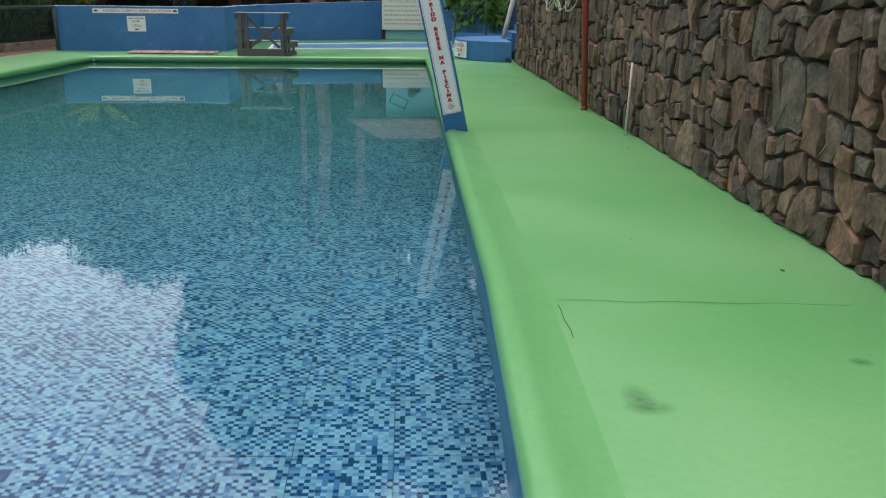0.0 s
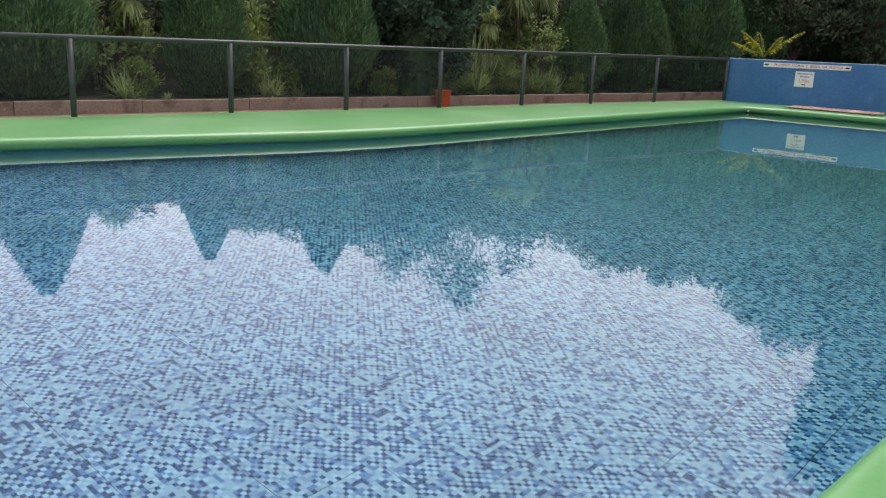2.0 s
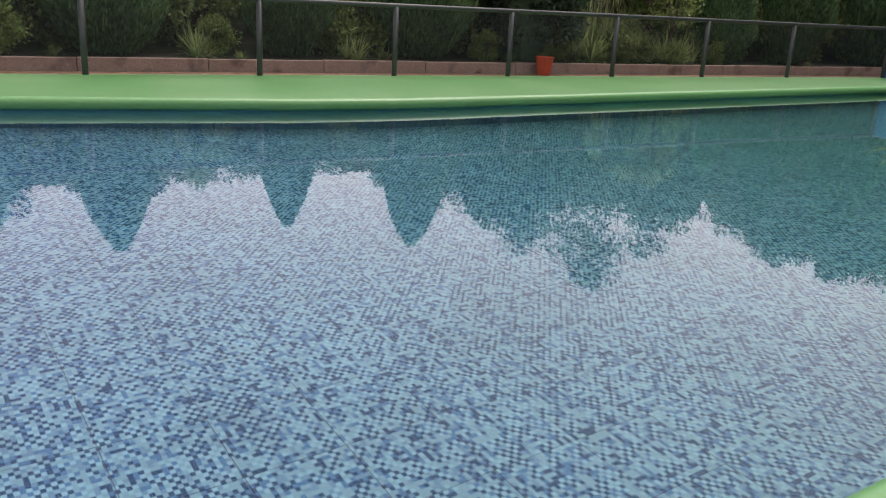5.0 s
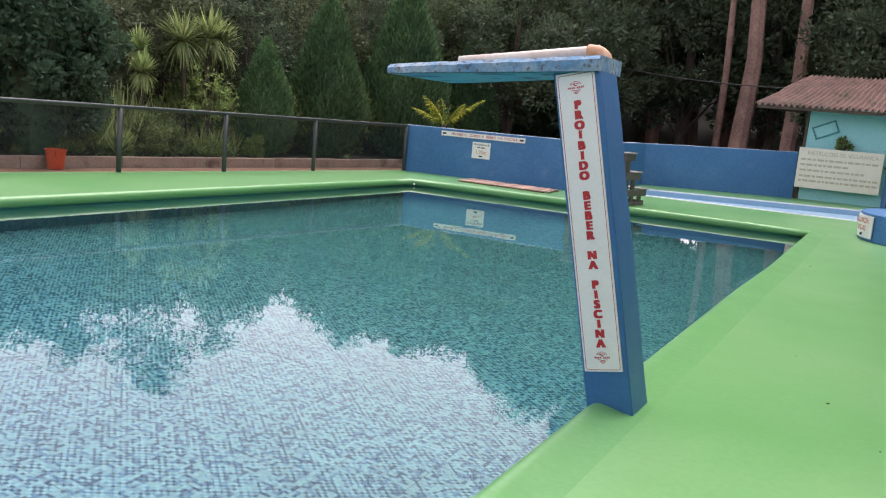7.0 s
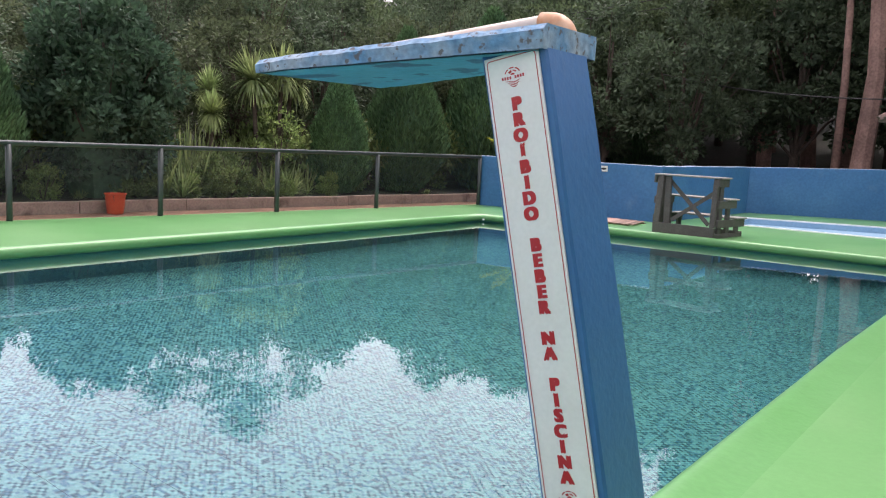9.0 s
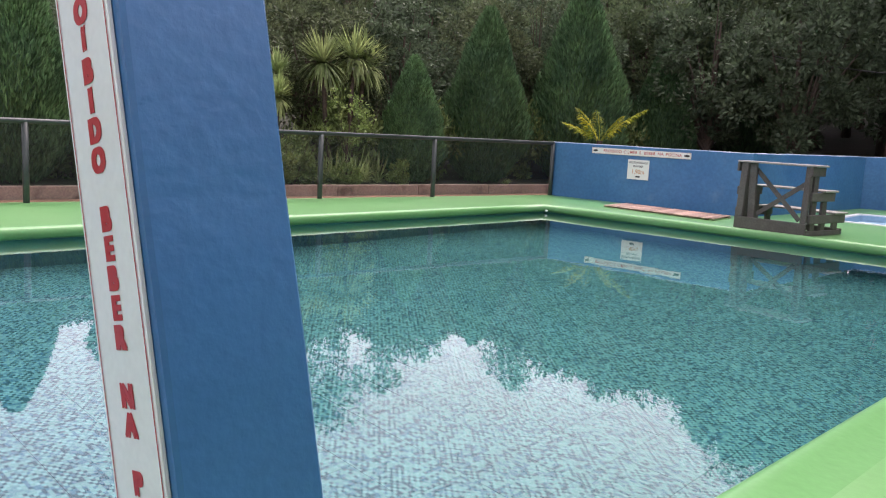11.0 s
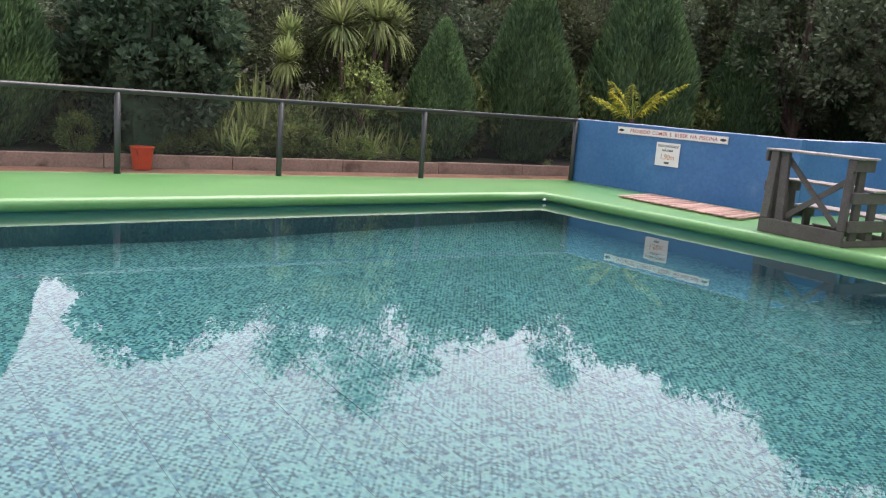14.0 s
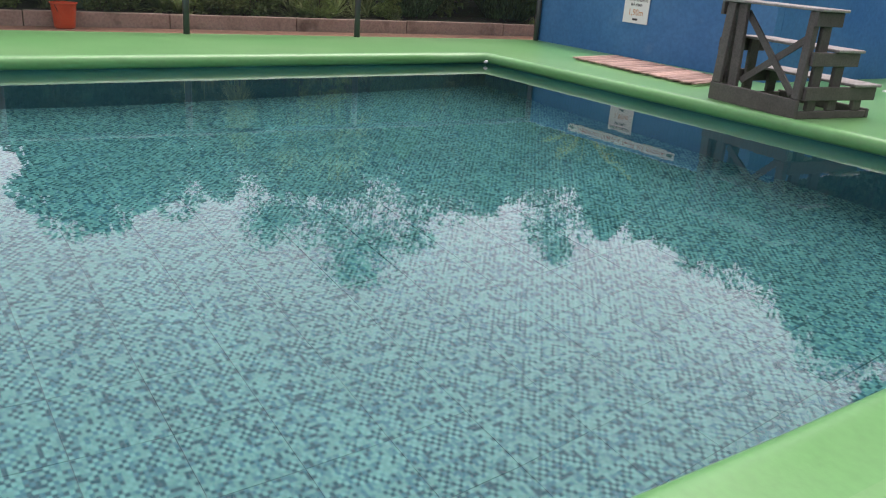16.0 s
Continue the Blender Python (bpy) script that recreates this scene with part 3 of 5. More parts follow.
tagged(ground, "brown leaf-littered earth under the trees", "ground", kind="structure")

path_pts = [fence_at(-16, 0.17), fence_at(26, 0.17), fence_at(26, 4.15), fence_at(-16, 4.15)]
path = obj("path", [(p.x, p.y, -0.375) for p in path_pts], [(0, 1, 2, 3)], EARTH)
if path.data.polygons[0].normal.z < 0:
    path.data.flip_normals()
tagged(path, "reddish bare earth path behind the fence", "path", kind="structure")

bed_pts = [(fence_at(s, o), -0.185 + 0.015 * (o - 4.35)) for s, o in ((-18, 4.26), (36, 4.26), (36, 8.2), (-18, 8.2))]
bed = obj("planted_bed", [(p.x, p.y, z) for p, z in bed_pts], [(0, 1, 2, 3)], SOIL)
if bed.data.polygons[0].normal.z < 0:
    bed.data.flip_normals()
tagged(bed, "dark soil of the planted bed behind the edging", "planted bed", kind="structure")


# ---- blue boundary walls ----
def wall_between(name, a, b, z0, z1, thick, material, side=1, z1b=None, label="", kind="structure", cap=0.012):
    a, b = Vector(a), Vector(b)
    d = (b - a).normalized()
    n = Vector((-d.y, d.x)) * side * thick
    z1b = z1 if z1b is None else z1b
    vs = []
    steps = max(2, int((b - a).length / 0.5))
    for i in range(steps + 1):
        p = a + (b - a) * i / steps
        top = z1 + (z1b - z1) * i / steps + 0.012 * noise.noise((p.x * 1.3, p.y * 1.3, 3))
        for q, z in ((p, z0), (p, top - cap), (p + n * 0.08, top), (p + n * 0.92, top), (p + n, top - cap), (p + n, z0)):
            vs.append((q.x, q.y, z))
    faces = [(6 * i + k, 6 * i + 6 + k, 6 * i + 7 + k, 6 * i + 1 + k) for i in range(steps) for k in range(5)]
    faces += [(0, 1, 2, 3, 4, 5), tuple(6 * steps + k for k in (5, 4, 3, 2, 1, 0))]
    ob = obj(name, vs, faces, material)
    ob.data.materials.append(WORNTOP)
    for i in range(steps):
        ob.data.polygons[5 * i + 1].material_index = 1
        ob.data.polygons[5 * i + 2].material_index = 1
    bm = bmesh.new()
    bm.from_mesh(ob.data)
    bmesh.ops.recalc_face_normals(bm, faces=bm.faces[:])
    bm.to_mesh(ob.data)
    bm.free()
    return tagged(ob, label, "wall", kind=kind)


wall_between("wall_north", (-9.73, 13.98), (-5.28, 13.98), -0.5, 1.15, 0.15, BLUE, 1, label="blue painted low masonry wall with scuffed top")
wall_between("wall_side", (-5.28, 14.135), (-5.15, 19.45), -0.5, 1.15, 0.15, BLUE, 1, 1.17, label="blue painted low masonry wall behind the basin")
wall_between("wall_back", (-5.15, 19.46), (-1.35, 21.28), -0.5, 1.17, 0.15, BLUE, 1, 1.30, label="blue painted low masonry wall behind the basin")
wall_between("wall_ramp", (0.88, 21.3), (4.6, 20.6), -0.5, 0.95, 0.15, BLUE, 1, 2.5, label="blue painted parapet rising along a stairway")
wall_between("wall_south", (-13.4, -16.0), (2.3, -16.0), -0.5, 2.0, 0.2, BLUE, -1, label="blue painted wall closing the pool area")

# ---- stone retaining wall ----
WALL_X = 2.08


def stone_top(y):
    return 2.35 if y < 5 else 2.35 - (y - 5) / 5.4 * 0.62


backing = obj("wall_east", [(WALL_X + 0.03, y, z) for y in (-16, 5, 10.42) for z in (-0.4, stone_top(y) - 0.03)] + [(WALL_X + 0.6, y, z) for y in (-16, 5, 10.42) for z in (-0.4, stone_top(y) - 0.03)],
              [(0, 2, 3, 1), (2, 4, 5, 3), (7, 9, 8, 6), (9, 11, 10, 8), (1, 3, 9, 7), (3, 5, 11, 9), (4, 10, 11, 5), (0, 1, 7, 6)], MORTAR)
tagged(backing, "brown basalt rubble stone retaining wall", "stone wall", kind="structure")

# ---- diving platform with its sign ----
LEAN = -0.2136


def lean_x(z):
    return LEAN * z


def lean_y(z):
    return 0.002 - 0.026 * z


def diving_platform():
    root = empty("diving_platform", pose(0, 0, 0), "leaning blue concrete post with a small weathered diving platform", "diving platform")
    bm = bmesh.new()
    n = 12
    rows = []
    for i in range(n + 1):
        z = -0.02 + 1.765 * i / n
        w = 0.004 * noise.noise((z * 3, 1, 2))
        x0, x1, y0, y1 = lean_x(z) + w, lean_x(z) + 0.255 + w, lean_y(z), lean_y(z) + 0.285
        c = 0.008
        rows.append([bm.verts.new(v) for v in ((x0 + c, y0, z), (x1 - c, y0, z), (x1, y0 + c, z), (x1, y1 - c, z), (x1 - c, y1, z), (x0 + c, y1, z), (x0, y1 - c, z), (x0, y0 + c, z))])
    for a, b in zip(rows, rows[1:]):
        for k in range(8):
            bm.faces.new((a[k], a[(k + 1) % 8], b[(k + 1) % 8], b[k]))
    bm.faces.new(rows[0][::-1])
    bm.faces.new(rows[-1])
    part("post", bm, POSTBLUE, root)
    # board: a tapering slab, broken along its edge
    top = bmesh.new()
    xs = [i / 48 for i in range(49)]
    near, far = [], []
    for u in xs:
        x = -0.118 - 1.12 * u
        zt = 1.815 - 0.115 * u
        thick = 0.080 - 0.030 * u
        yn, yf = -0.065 - 0.19 * min(u * 1.15, 1), 0.30 + 0.15 * min(u * 1.15, 1)
        j = 0.006 * noise.noise((x * 9, 0, 5))
        j2 = 0.02 * noise.noise((x * 13, 4, 5)) + 0.012 * noise.noise((x * 41, 2, 5))
        near.append([(x, yn + j, zt - thick), (x, yn - 0.004 + j, zt - 0.02 + j2 * 0.2), (x, yn + 0.02 + j, zt + j2 * 0.22)])
        far.append([(x, yf, zt), (x, yf + 0.004, zt - 0.02), (x, yf - j, zt - thick)])
    vs = [[top.verts.new(p) for p in a + b] for a, b in zip(near, far)]
    for a, b in zip(vs, vs[1:]):
        for k in range(5):
            top.faces.new((a[k], a[k + 1], b[k + 1], b[k]))
    top.faces.new(vs[0])
    top.faces.new(vs[-1][::-1])
    bmesh.ops.recalc_face_normals(top, faces=top.faces[:])
    part("board", top, BOARDBLUE, root, "weathered blue concrete board with chipped edges")
    und = bmesh.new()
    a = [und.verts.new((p[0][0], p[0][1] + 0.012, p[0][2] - 0.003)) for p in near[1:-1]]
    b = [und.verts.new((p[2][0], p[2][1] - 0.012, p[2][2] - 0.003)) for p in far[1:-1]]
    for i in range(len(a) - 1):
        und.faces.new((a[i], b[i], b[i + 1], a[i + 1]))
    part("underside", und, BOARDUNDER, root, "turquoise flaking paint")
    pipe = part("water_pipe", tube_bm([(-0.235, 0.17, 1.850), (-0.6, 0.165, 1.808), (-1.02, 0.16, 1.762)], 0.031, 14), PVC, root, "aged white plastic pipe", True)
    bend = [(-0.225 + 0.065 * math.sin(a), 0.17, 1.788 + 0.062 * math.cos(a)) for a in [i * math.pi / 16 for i in range(9)]]
    part("elbow", tube_bm([(-0.265, 0.17, 1.853)] + bend + [(-0.16, 0.17, 1.77)], 0.035, 14), ELBOW, root, "orange stained plastic elbow", True)
    return root


diving_platform()


def sign_frame(m, w, h, material, line, parent, inset_=0.012, lw=0.004, r=0.02):
    """A thin printed border just inside a board's edge."""
    bm = bmesh.new()
    pts = []
    for cx, cy, a0 in ((w / 2 - r, h / 2 - r, 0), (-w / 2 + r, h / 2 - r, 90), (-w / 2 + r, -h / 2 + r, 180), (w / 2 - r, -h / 2 + r, 270)):
        for k in range(5):
            a = radians(a0 + 22.5 * k)
            pts.append((cx, cy, math.cos(a), math.sin(a)))
    o = [bm.verts.new((cx + (r - inset_) * c, cy + (r - inset_) * s, 0)) for cx, cy, c, s in pts]
    i_ = [bm.verts.new((cx + (r - inset_ - lw) * c, cy + (r - inset_ - lw) * s, 0)) for cx, cy, c, s in pts]
    for k in range(len(pts)):
        bm.faces.new((o[k], o[(k + 1) % len(pts)], i_[(k + 1) % len(pts)], i_[k]))
    bm.transform(m)
    return part("border", bm, line, parent)


def emblem(m, s, material, parent):
    """A small round badge: a broken arch, a row of short bars and three thin waves."""
    bm = bmesh.new()
    for k in range(3):
        w, y0 = s * (0.66, 0.56, 0.36)[k], -s * (0.13 + 0.085 * k)
        top = [bm.verts.new((w * (i / 8 - 0.5), y0 + s * 0.028 * math.sin(math.pi * (i / 4 + 0.4)), 0)) for i in range(9)]
        low = [bm.verts.new((v.co.x, v.co.y - s * 0.04 * math.sin(math.pi * (i + 0.6) / 9.2), 0)) for i, v in enumerate(top)]
        for i in range(8):
            bm.faces.new((top[i], low[i], low[i + 1], top[i + 1]))
    for k in range(9):
        if k == 4:
            continue
        x = s * (k - 4) * 0.112
        z = s * 0.012 * abs(k - 4) * 0.4
        box_bm(x - s * 0.036, x + s * 0.036, -s * 0.065 + z, s * 0.045 + z, -0.0002, 0.0002, bm=bm)
    for r0, r1, a0, a1 in ((0.36, 0.31, 22, 66), (0.36, 0.31, 76, 112), (0.36, 0.31, 122, 158), (0.24, 0.19, 40, 84), (0.24, 0.14, 98, 140), (0.11, 0.03, 20, 160)):
        n = 6
        a = [radians(a0 + (a1 - a0) * i / n) for i in range(n + 1)]
        o = [bm.verts.new((math.cos(q) * r0 * s, math.sin(q) * r0 * s * 0.85 + s * 0.07, 0)) for q in a]
        p = [bm.verts.new((math.cos(q) * r1 * s, math.sin(q) * r1 * s * 0.85 + s * 0.07, 0)) for q in a]
        for i in range(n):
            bm.faces.new((o[i], o[i + 1], p[i + 1], p[i]))
    bm.transform(m)
    return part("emblem", bm, material, parent)


def post_sign():
    w, h = 0.205, 1.552
    ang = math.degrees(math.atan(-LEAN))
    cz = 0.965
    m = Matrix.Translation((lean_x(cz) + 0.121, lean_y(cz) - 0.006, cz)) @ Matrix.Rotation(radians(1.5), 4, "X") @ Matrix.Rotation(radians(-ang), 4, "Y") @ Matrix.Rotation(radians(90), 4, "X")
    root = empty("warning_sign", m, "tall narrow white sign with red letters on the blue post", "sign")
    bm = box_bm(-w / 2, w / 2, -h / 2, h / 2, -0.005, 0.003, 0.001)
    part("sign_board", bm, WHITE, root)
    up = Matrix.Translation((0, 0, 0.0042))
    sign_frame(up, w, h, WHITE, RED, root, 0.009, 0.003, 0.022)
    words = ["PROÍBIDO", "BEBER", "NA", "PISCINA"]
    y = h / 2 - 0.166
    for word in words:
        for ch in word:
            letters(ch, 0.043 if ch == "Í" else 0.057, RED, root, Matrix.Translation((0.0, y, 0.0042)), 0.012, 0.0004, 1.04, "letter", heavy=0.0054)
            y -= 0.0517
        y -= 0.0505
    emblem(Matrix.Translation((0, h / 2 - 0.078, 0.0045)), 0.088, RED, root)
    emblem(Matrix.Translation((0, -h / 2 + 0.075, 0.0045)), 0.085, RED, root)


post_sign()


# ---- signs on the blue wall ----
def board_sign(name, x0, x1, z0, z1, y, label):
    m = Matrix.Translation(((x0 + x1) / 2, y, (z0 + z1) / 2)) @ Matrix.Rotation(radians(90), 4, "X")
    root = empty(name, m, label, "sign")
    w, h = x1 - x0, z1 - z0
    part("sign_board", box_bm(-w / 2, w / 2, -h / 2, h / 2, -0.006, 0.004, 0.001), WHITE, root)
    return root, w, h


r, w, h = board_sign("notice_board", -8.715, -6.485, 0.965, 1.085, 13.965, "long white notice with red lettering on the blue wall")
sign_frame(Matrix.Translation((0, 0, 0.0052)), w, h, WHITE, ORANGEPRINT, r, 0.006, 0.003, 0.012)
x = -0.84
for word, wide in (("PROIBIDO", 0.44), ("COMER", 0.31), ("E", 0.055), ("BEBER", 0.28), ("NA", 0.12), ("PISCINA", 0.36)):
    letters(word, 0.084, RED, r, Matrix.Translation((x + wide / 2, 0, 0.0052)), 0.010, 0.0004, 1.05, "word", spacing=1.1)
    x += wide + 0.042
for sx in (-1, 1):
    bm = bmesh.new()
    bmesh.ops.create_circle(bm, cap_ends=True, segments=14, radius=0.04, matrix=Matrix.Translation((sx * (w / 2 - 0.085), 0, 0.0052)) @ Matrix.Diagonal((1.5, 0.6, 1, 1)))
    part("emblem", bm, BLACK, r)
r, w, h = board_sign("depth_sign", -7.84, -7.36, 0.50, 0.89, 13.965, "square white depth sign with dark lettering on the blue wall")
letters("PROFUNDIDADE", 0.058, BLACK, r, Matrix.Translation((0, 0.135, 0.0052)), 0.012, 0.0004, 0.95)
letters("MÁXIMA", 0.058, BLACK, r, Matrix.Translation((0, 0.065, 0.0052)), 0.012, 0.0004, 1.0)
letters("1,90m", 0.125, ORANGEPRINT, r, Matrix.Translation((0, -0.045, 0.0052)), 0.0, 0.0004, 0.95)
part("emblem", box_bm(-0.05, 0.05, -0.155, -0.125, 0.0045, 0.0055), BLACK, r)


# ---- wooden steps beside the pool ----
def wooden_steps():
    m = pose(-4.60, 12.03, 0.0, 0, 0, -9)
    root = empty("wooden_steps", m, "grey-brown wooden step stand with three treads on the deck", "steps")
    W, D = 1.18, 1.05
    levels = [(1.05, 0.0, 0.36), (0.68, 0.34, 0.70), (0.35, 0.68, 1.05)]

    def beam(name, x0, x1, y0, y1, z0, z1, turn=(0, 0)):
        bm = box_bm(x0, x1, y0, y1, z0, z1, 0.007)
        for v in bm.verts:
            u = (v.co.z - z0) / (z1 - z0)
            v.co.x += turn[0] * u
            v.co.y += turn[1] * u
        part(name, bm, GREYWOOD, root)

    beam("base_board", -0.01, W + 0.005, -0.025, 0.02, 0.0, 0.185)
    beam("base_board", 0.0, W, D - 0.045, D, 0.0, 0.09)
    for x in (0.0, W - 0.045):
        beam("base_rail", x + 0.002, x + 0.043, 0.024, D - 0.05, 0.0, 0.075)
    for side, x in ((-1, 0.0), (1, W - 0.05)):
        for k, (z, y0, y1) in enumerate(levels):
            y = (0.13, 0.42, 0.78)[k]
            beam("post", x + 0.002, x + 0.048, y, y + 0.125, 0.078, z - 0.03)
            xa, xb = (x + 0.052, x + 0.092) if side > 0 else (x - 0.042, x - 0.002)
            beam("side_block", xa, xb, 0.03 if k else -0.02, y1 - 0.02, z - 0.165, z - 0.032)
    beam("post", 0.0, 0.115, -0.022, 0.03, 0.188, 1.02, (0.03, 0.02))
    beam("post", 0.17, 0.29, 0.045, 0.095, 0.078, 1.02, (-0.03, 0.0))
    beam("post", W - 0.09, W - 0.002, -0.022, 0.05, 0.188, 1.02, (0.01, 0.02))
    for z, y0, y1 in levels:
        part("tread", box_bm(-0.035, W + 0.085, y0 - 0.03, y1 - 0.01, z - 0.028, z, 0.006), TREAD, root, "worn pale grey tread")
    for a, b in (((0.22, 0.12, 0.93), (W - 0.13, 0.035, 0.22)), ((0.30, 0.10, 0.24), (W - 0.06, 0.09, 0.80))):
        a, b = Vector(a), Vector(b)
        d = (b - a).normalized()
        up = d.cross(Vector((0, 1, 0))).normalized() * 0.034
        bm = bmesh.new()
        ends = [[bm.verts.new(p + up * q + Vector((0, w, 0))) for q, w in ((-1, -0.011), (1, -0.011), (1, 0.011), (-1, 0.011))] for p in (a, b)]
        for k in range(4):
            bm.faces.new((ends[0][k], ends[0][(k + 1) % 4], ends[1][(k + 1) % 4], ends[1][k]))
        bm.faces.new(ends[0][::-1])
        bm.faces.new(ends[1])
        bmesh.ops.recalc_face_normals(bm, faces=bm.faces[:])
        part("brace", bm, GREYWOOD, root)


wooden_steps()


# ---- slatted mat on the deck ----
def slat_mat():
    root = empty("slatted_mat", pose(-7.60, 12.68, 0.0, 0, 0, -4.5), "weathered reddish wooden slat mat lying on the deck", "mat")
    for i in range(32):
        x = 0.03 + i * 0.071
        sl = part("slat", box_bm(-0.029, 0.029, -0.50, 0.50, 0.0, 0.018, 0.003), PLANK, root)
        sl.matrix_basis = pose(x, 0.52 + 0.02 * math.sin(i * 2.1), 0.0225, 0, 0, 2.2 * math.sin(i * 3.7) + 12)
    for y in (0.14, 0.84):
        part("runner", box_bm(0.02, 2.22, y, y + 0.06, 0.0, 0.021), PLANK, root)


slat_mat()

# ---- fence ----
FENCE_POSTS = [0.0, 3.26, 5.76, 8.08, 10.42, 12.64, 14.9, 17.37, 19.65, 22.0, 24.4, 26.8]
fence = empty("fence", pose(0, 0, 0), "dark green steel pipe fence with fine netting along the deck", "fence", kind="structure")
for s in FENCE_POSTS:
    p = fence_at(s, -0.03)
    part("fence_post", tube_bm([(p.x, p.y, -0.3), (p.x, p.y, 1.10)], 0.045, 12), RAIL, fence, smooth=True)
a, b = fence_at(-0.02, -0.03), fence_at(FENCE_POSTS[-1] + 0.1, -0.03)
part("top_rail", tube_bm([(a.x, a.y, 1.115), (b.x, b.y, 1.115)], 0.038, 12), RAIL, fence, smooth=True)
for s0, s1 in zip(FENCE_POSTS, FENCE_POSTS[1:]):
    a, b = fence_at(s0 + 0.05, -0.03), fence_at(s1 - 0.05, -0.03)
    obj("netting", [(a.x, a.y, 0.02), (b.x, b.y, 0.02), (b.x, b.y, 1.08), (a.x, a.y, 1.08)], [(0, 1, 2, 3)], NET, fence, "fine dark netting")

# ---- planter edging behind the path ----
edging = empty("planter_edging", pose(0, 0, 0), "low pinkish-brown plank edging holding the planted bed", "edging", kind="structure")
for k in range(17):
    s0, s1 = -14.1 + k * 2.4, -14.1 + k * 2.4 + 2.385
    a, b = fence_at(s0, 4.2), fence_at(s1, 4.2)
    d = FOUT * 0.12
    j = 0.012 * math.sin(k * 2.7)
    bm = prism_bm([(a.x, a.y), (b.x, b.y), (b.x + d.x, b.y + d.y), (a.x + d.x, a.y + d.y)], -0.39, -0.125 + j * 0.5, 0.012)
    part("plank", bm, TERRA, edging)

bucket = empty("bucket", pose(-14.36, 7.5, -0.375), "bright orange plastic bucket standing against the plank edging", "bucket")
bm = bmesh.new()
prof = [(0.0, 0.0), (0.15, 0.0), (0.165, 0.02), (0.205, 0.40), (0.222, 0.405), (0.222, 0.425), (0.198, 0.425), (0.155, 0.03), (0.0, 0.03)]
for (r0, z0), (r1, z1) in zip(prof, prof[1:]):
    for k in range(24):
        c0, s0, c1, s1 = math.cos(k * math.pi / 12), math.sin(k * math.pi / 12), math.cos((k + 1) * math.pi / 12), math.sin((k + 1) * math.pi / 12)
        vs = [bm.verts.new(v) for v in ((r0 * c0, r0 * s0, z0), (r0 * c1, r0 * s1, z0), (r1 * c1, r1 * s1, z1), (r1 * c0, r1 * s0, z1))]
        bm.faces.new(vs)
bmesh.ops.remove_doubles(bm, verts=bm.verts[:], dist=0.0005)
bmesh.ops.dissolve_degenerate(bm, edges=bm.edges[:], dist=0.0004)
bmesh.ops.recalc_face_normals(bm, faces=bm.faces[:])
part("bucket_body", bm, ORANGE, bucket)
part("handle", tube_bm([(0.22 * math.cos(a), 0.22 * math.sin(a) * 0.4 - 0.19 , 0.40 - 0.16 * math.sin(a)) for a in [i * math.pi / 8 for i in range(9)]], 0.006, 6), WIRE, bucket)

# ---- lifeguard's platform, pipes and gear by the stone wall ----
guard = empty("lifeguard_platform", pose(0, 0, 0), "low blue painted masonry platform with a rounded end", "platform")
arc = [(1.98, 10.45), (1.58, 10.62), (1.25, 10.88), (1.0, 11.2), (0.84, 11.55), (0.755, 12.0), (0.76, 12.5), (0.9, 13.0), (1.2, 13.4), (1.6, 13.7), (2.05, 13.8)]
part("platform_body", prism_bm(arc, 0.0, 0.46, 0.012), BLUE, guard)
gs = empty("lifeguard_sign", pose(0, 0, 0), "white curved sign with red lettering on the blue platform", "sign")
cur = [(0.985, 11.19), (0.905, 11.35), (0.828, 11.54), (0.785, 11.75), (0.745, 11.99)]
bm = bmesh.new()
lo = [bm.verts.new((x - 0.012, y - 0.006, 0.05)) for x, y in cur]
hi = [bm.verts.new((x - 0.012, y - 0.006, 0.42)) for x, y in cur]
lo2 = [bm.verts.new((x + 0.002, y + 0.002, 0.05)) for x, y in cur]
hi2 = [bm.verts.new((x + 0.002, y + 0.002, 0.42)) for x, y in cur]
for i in range(4):
    bm.faces.new((lo[i], lo[i + 1], hi[i + 1], hi[i]))
    bm.faces.new((hi[i], hi[i + 1], hi2[i + 1], hi2[i]))
    bm.faces.new((lo2[i], lo2[i + 1], lo[i + 1], lo[i]))
bm.faces.new((lo[0], hi[0], hi2[0], lo2[0]))
bm.faces.new((lo[4], lo2[4], hi2[4], hi[4]))
bmesh.ops.recalc_face_normals(bm, faces=bm.faces[:])
part("sign_board", bm, WHITE, gs)
gm = Matrix.Translation((0.862, 11.40, 0.24)) @ Matrix.Rotation(radians(-66), 4, "Z") @ Matrix.Rotation(radians(90), 4, "X")
for body, dz, sz, mt in (("GUARDA", 0.10, 0.125, RED), ("VIDAS", -0.025, 0.125, RED)):
    letters(body, sz, mt, gs, gm @ Matrix.Translation((0, dz, 0.05)), 0.01, 0.0004, 0.9)
part("emblem", box_bm(0.80, 0.83, 11.42, 11.50, 0.09, 0.13), BLACK, gs)

part("drain_stub", tube_bm([(1.90, 10.52, 0.06), (1.87, 10.40, 0.06)], 0.05, 12), BLACK, guard, "black plastic drain stub")

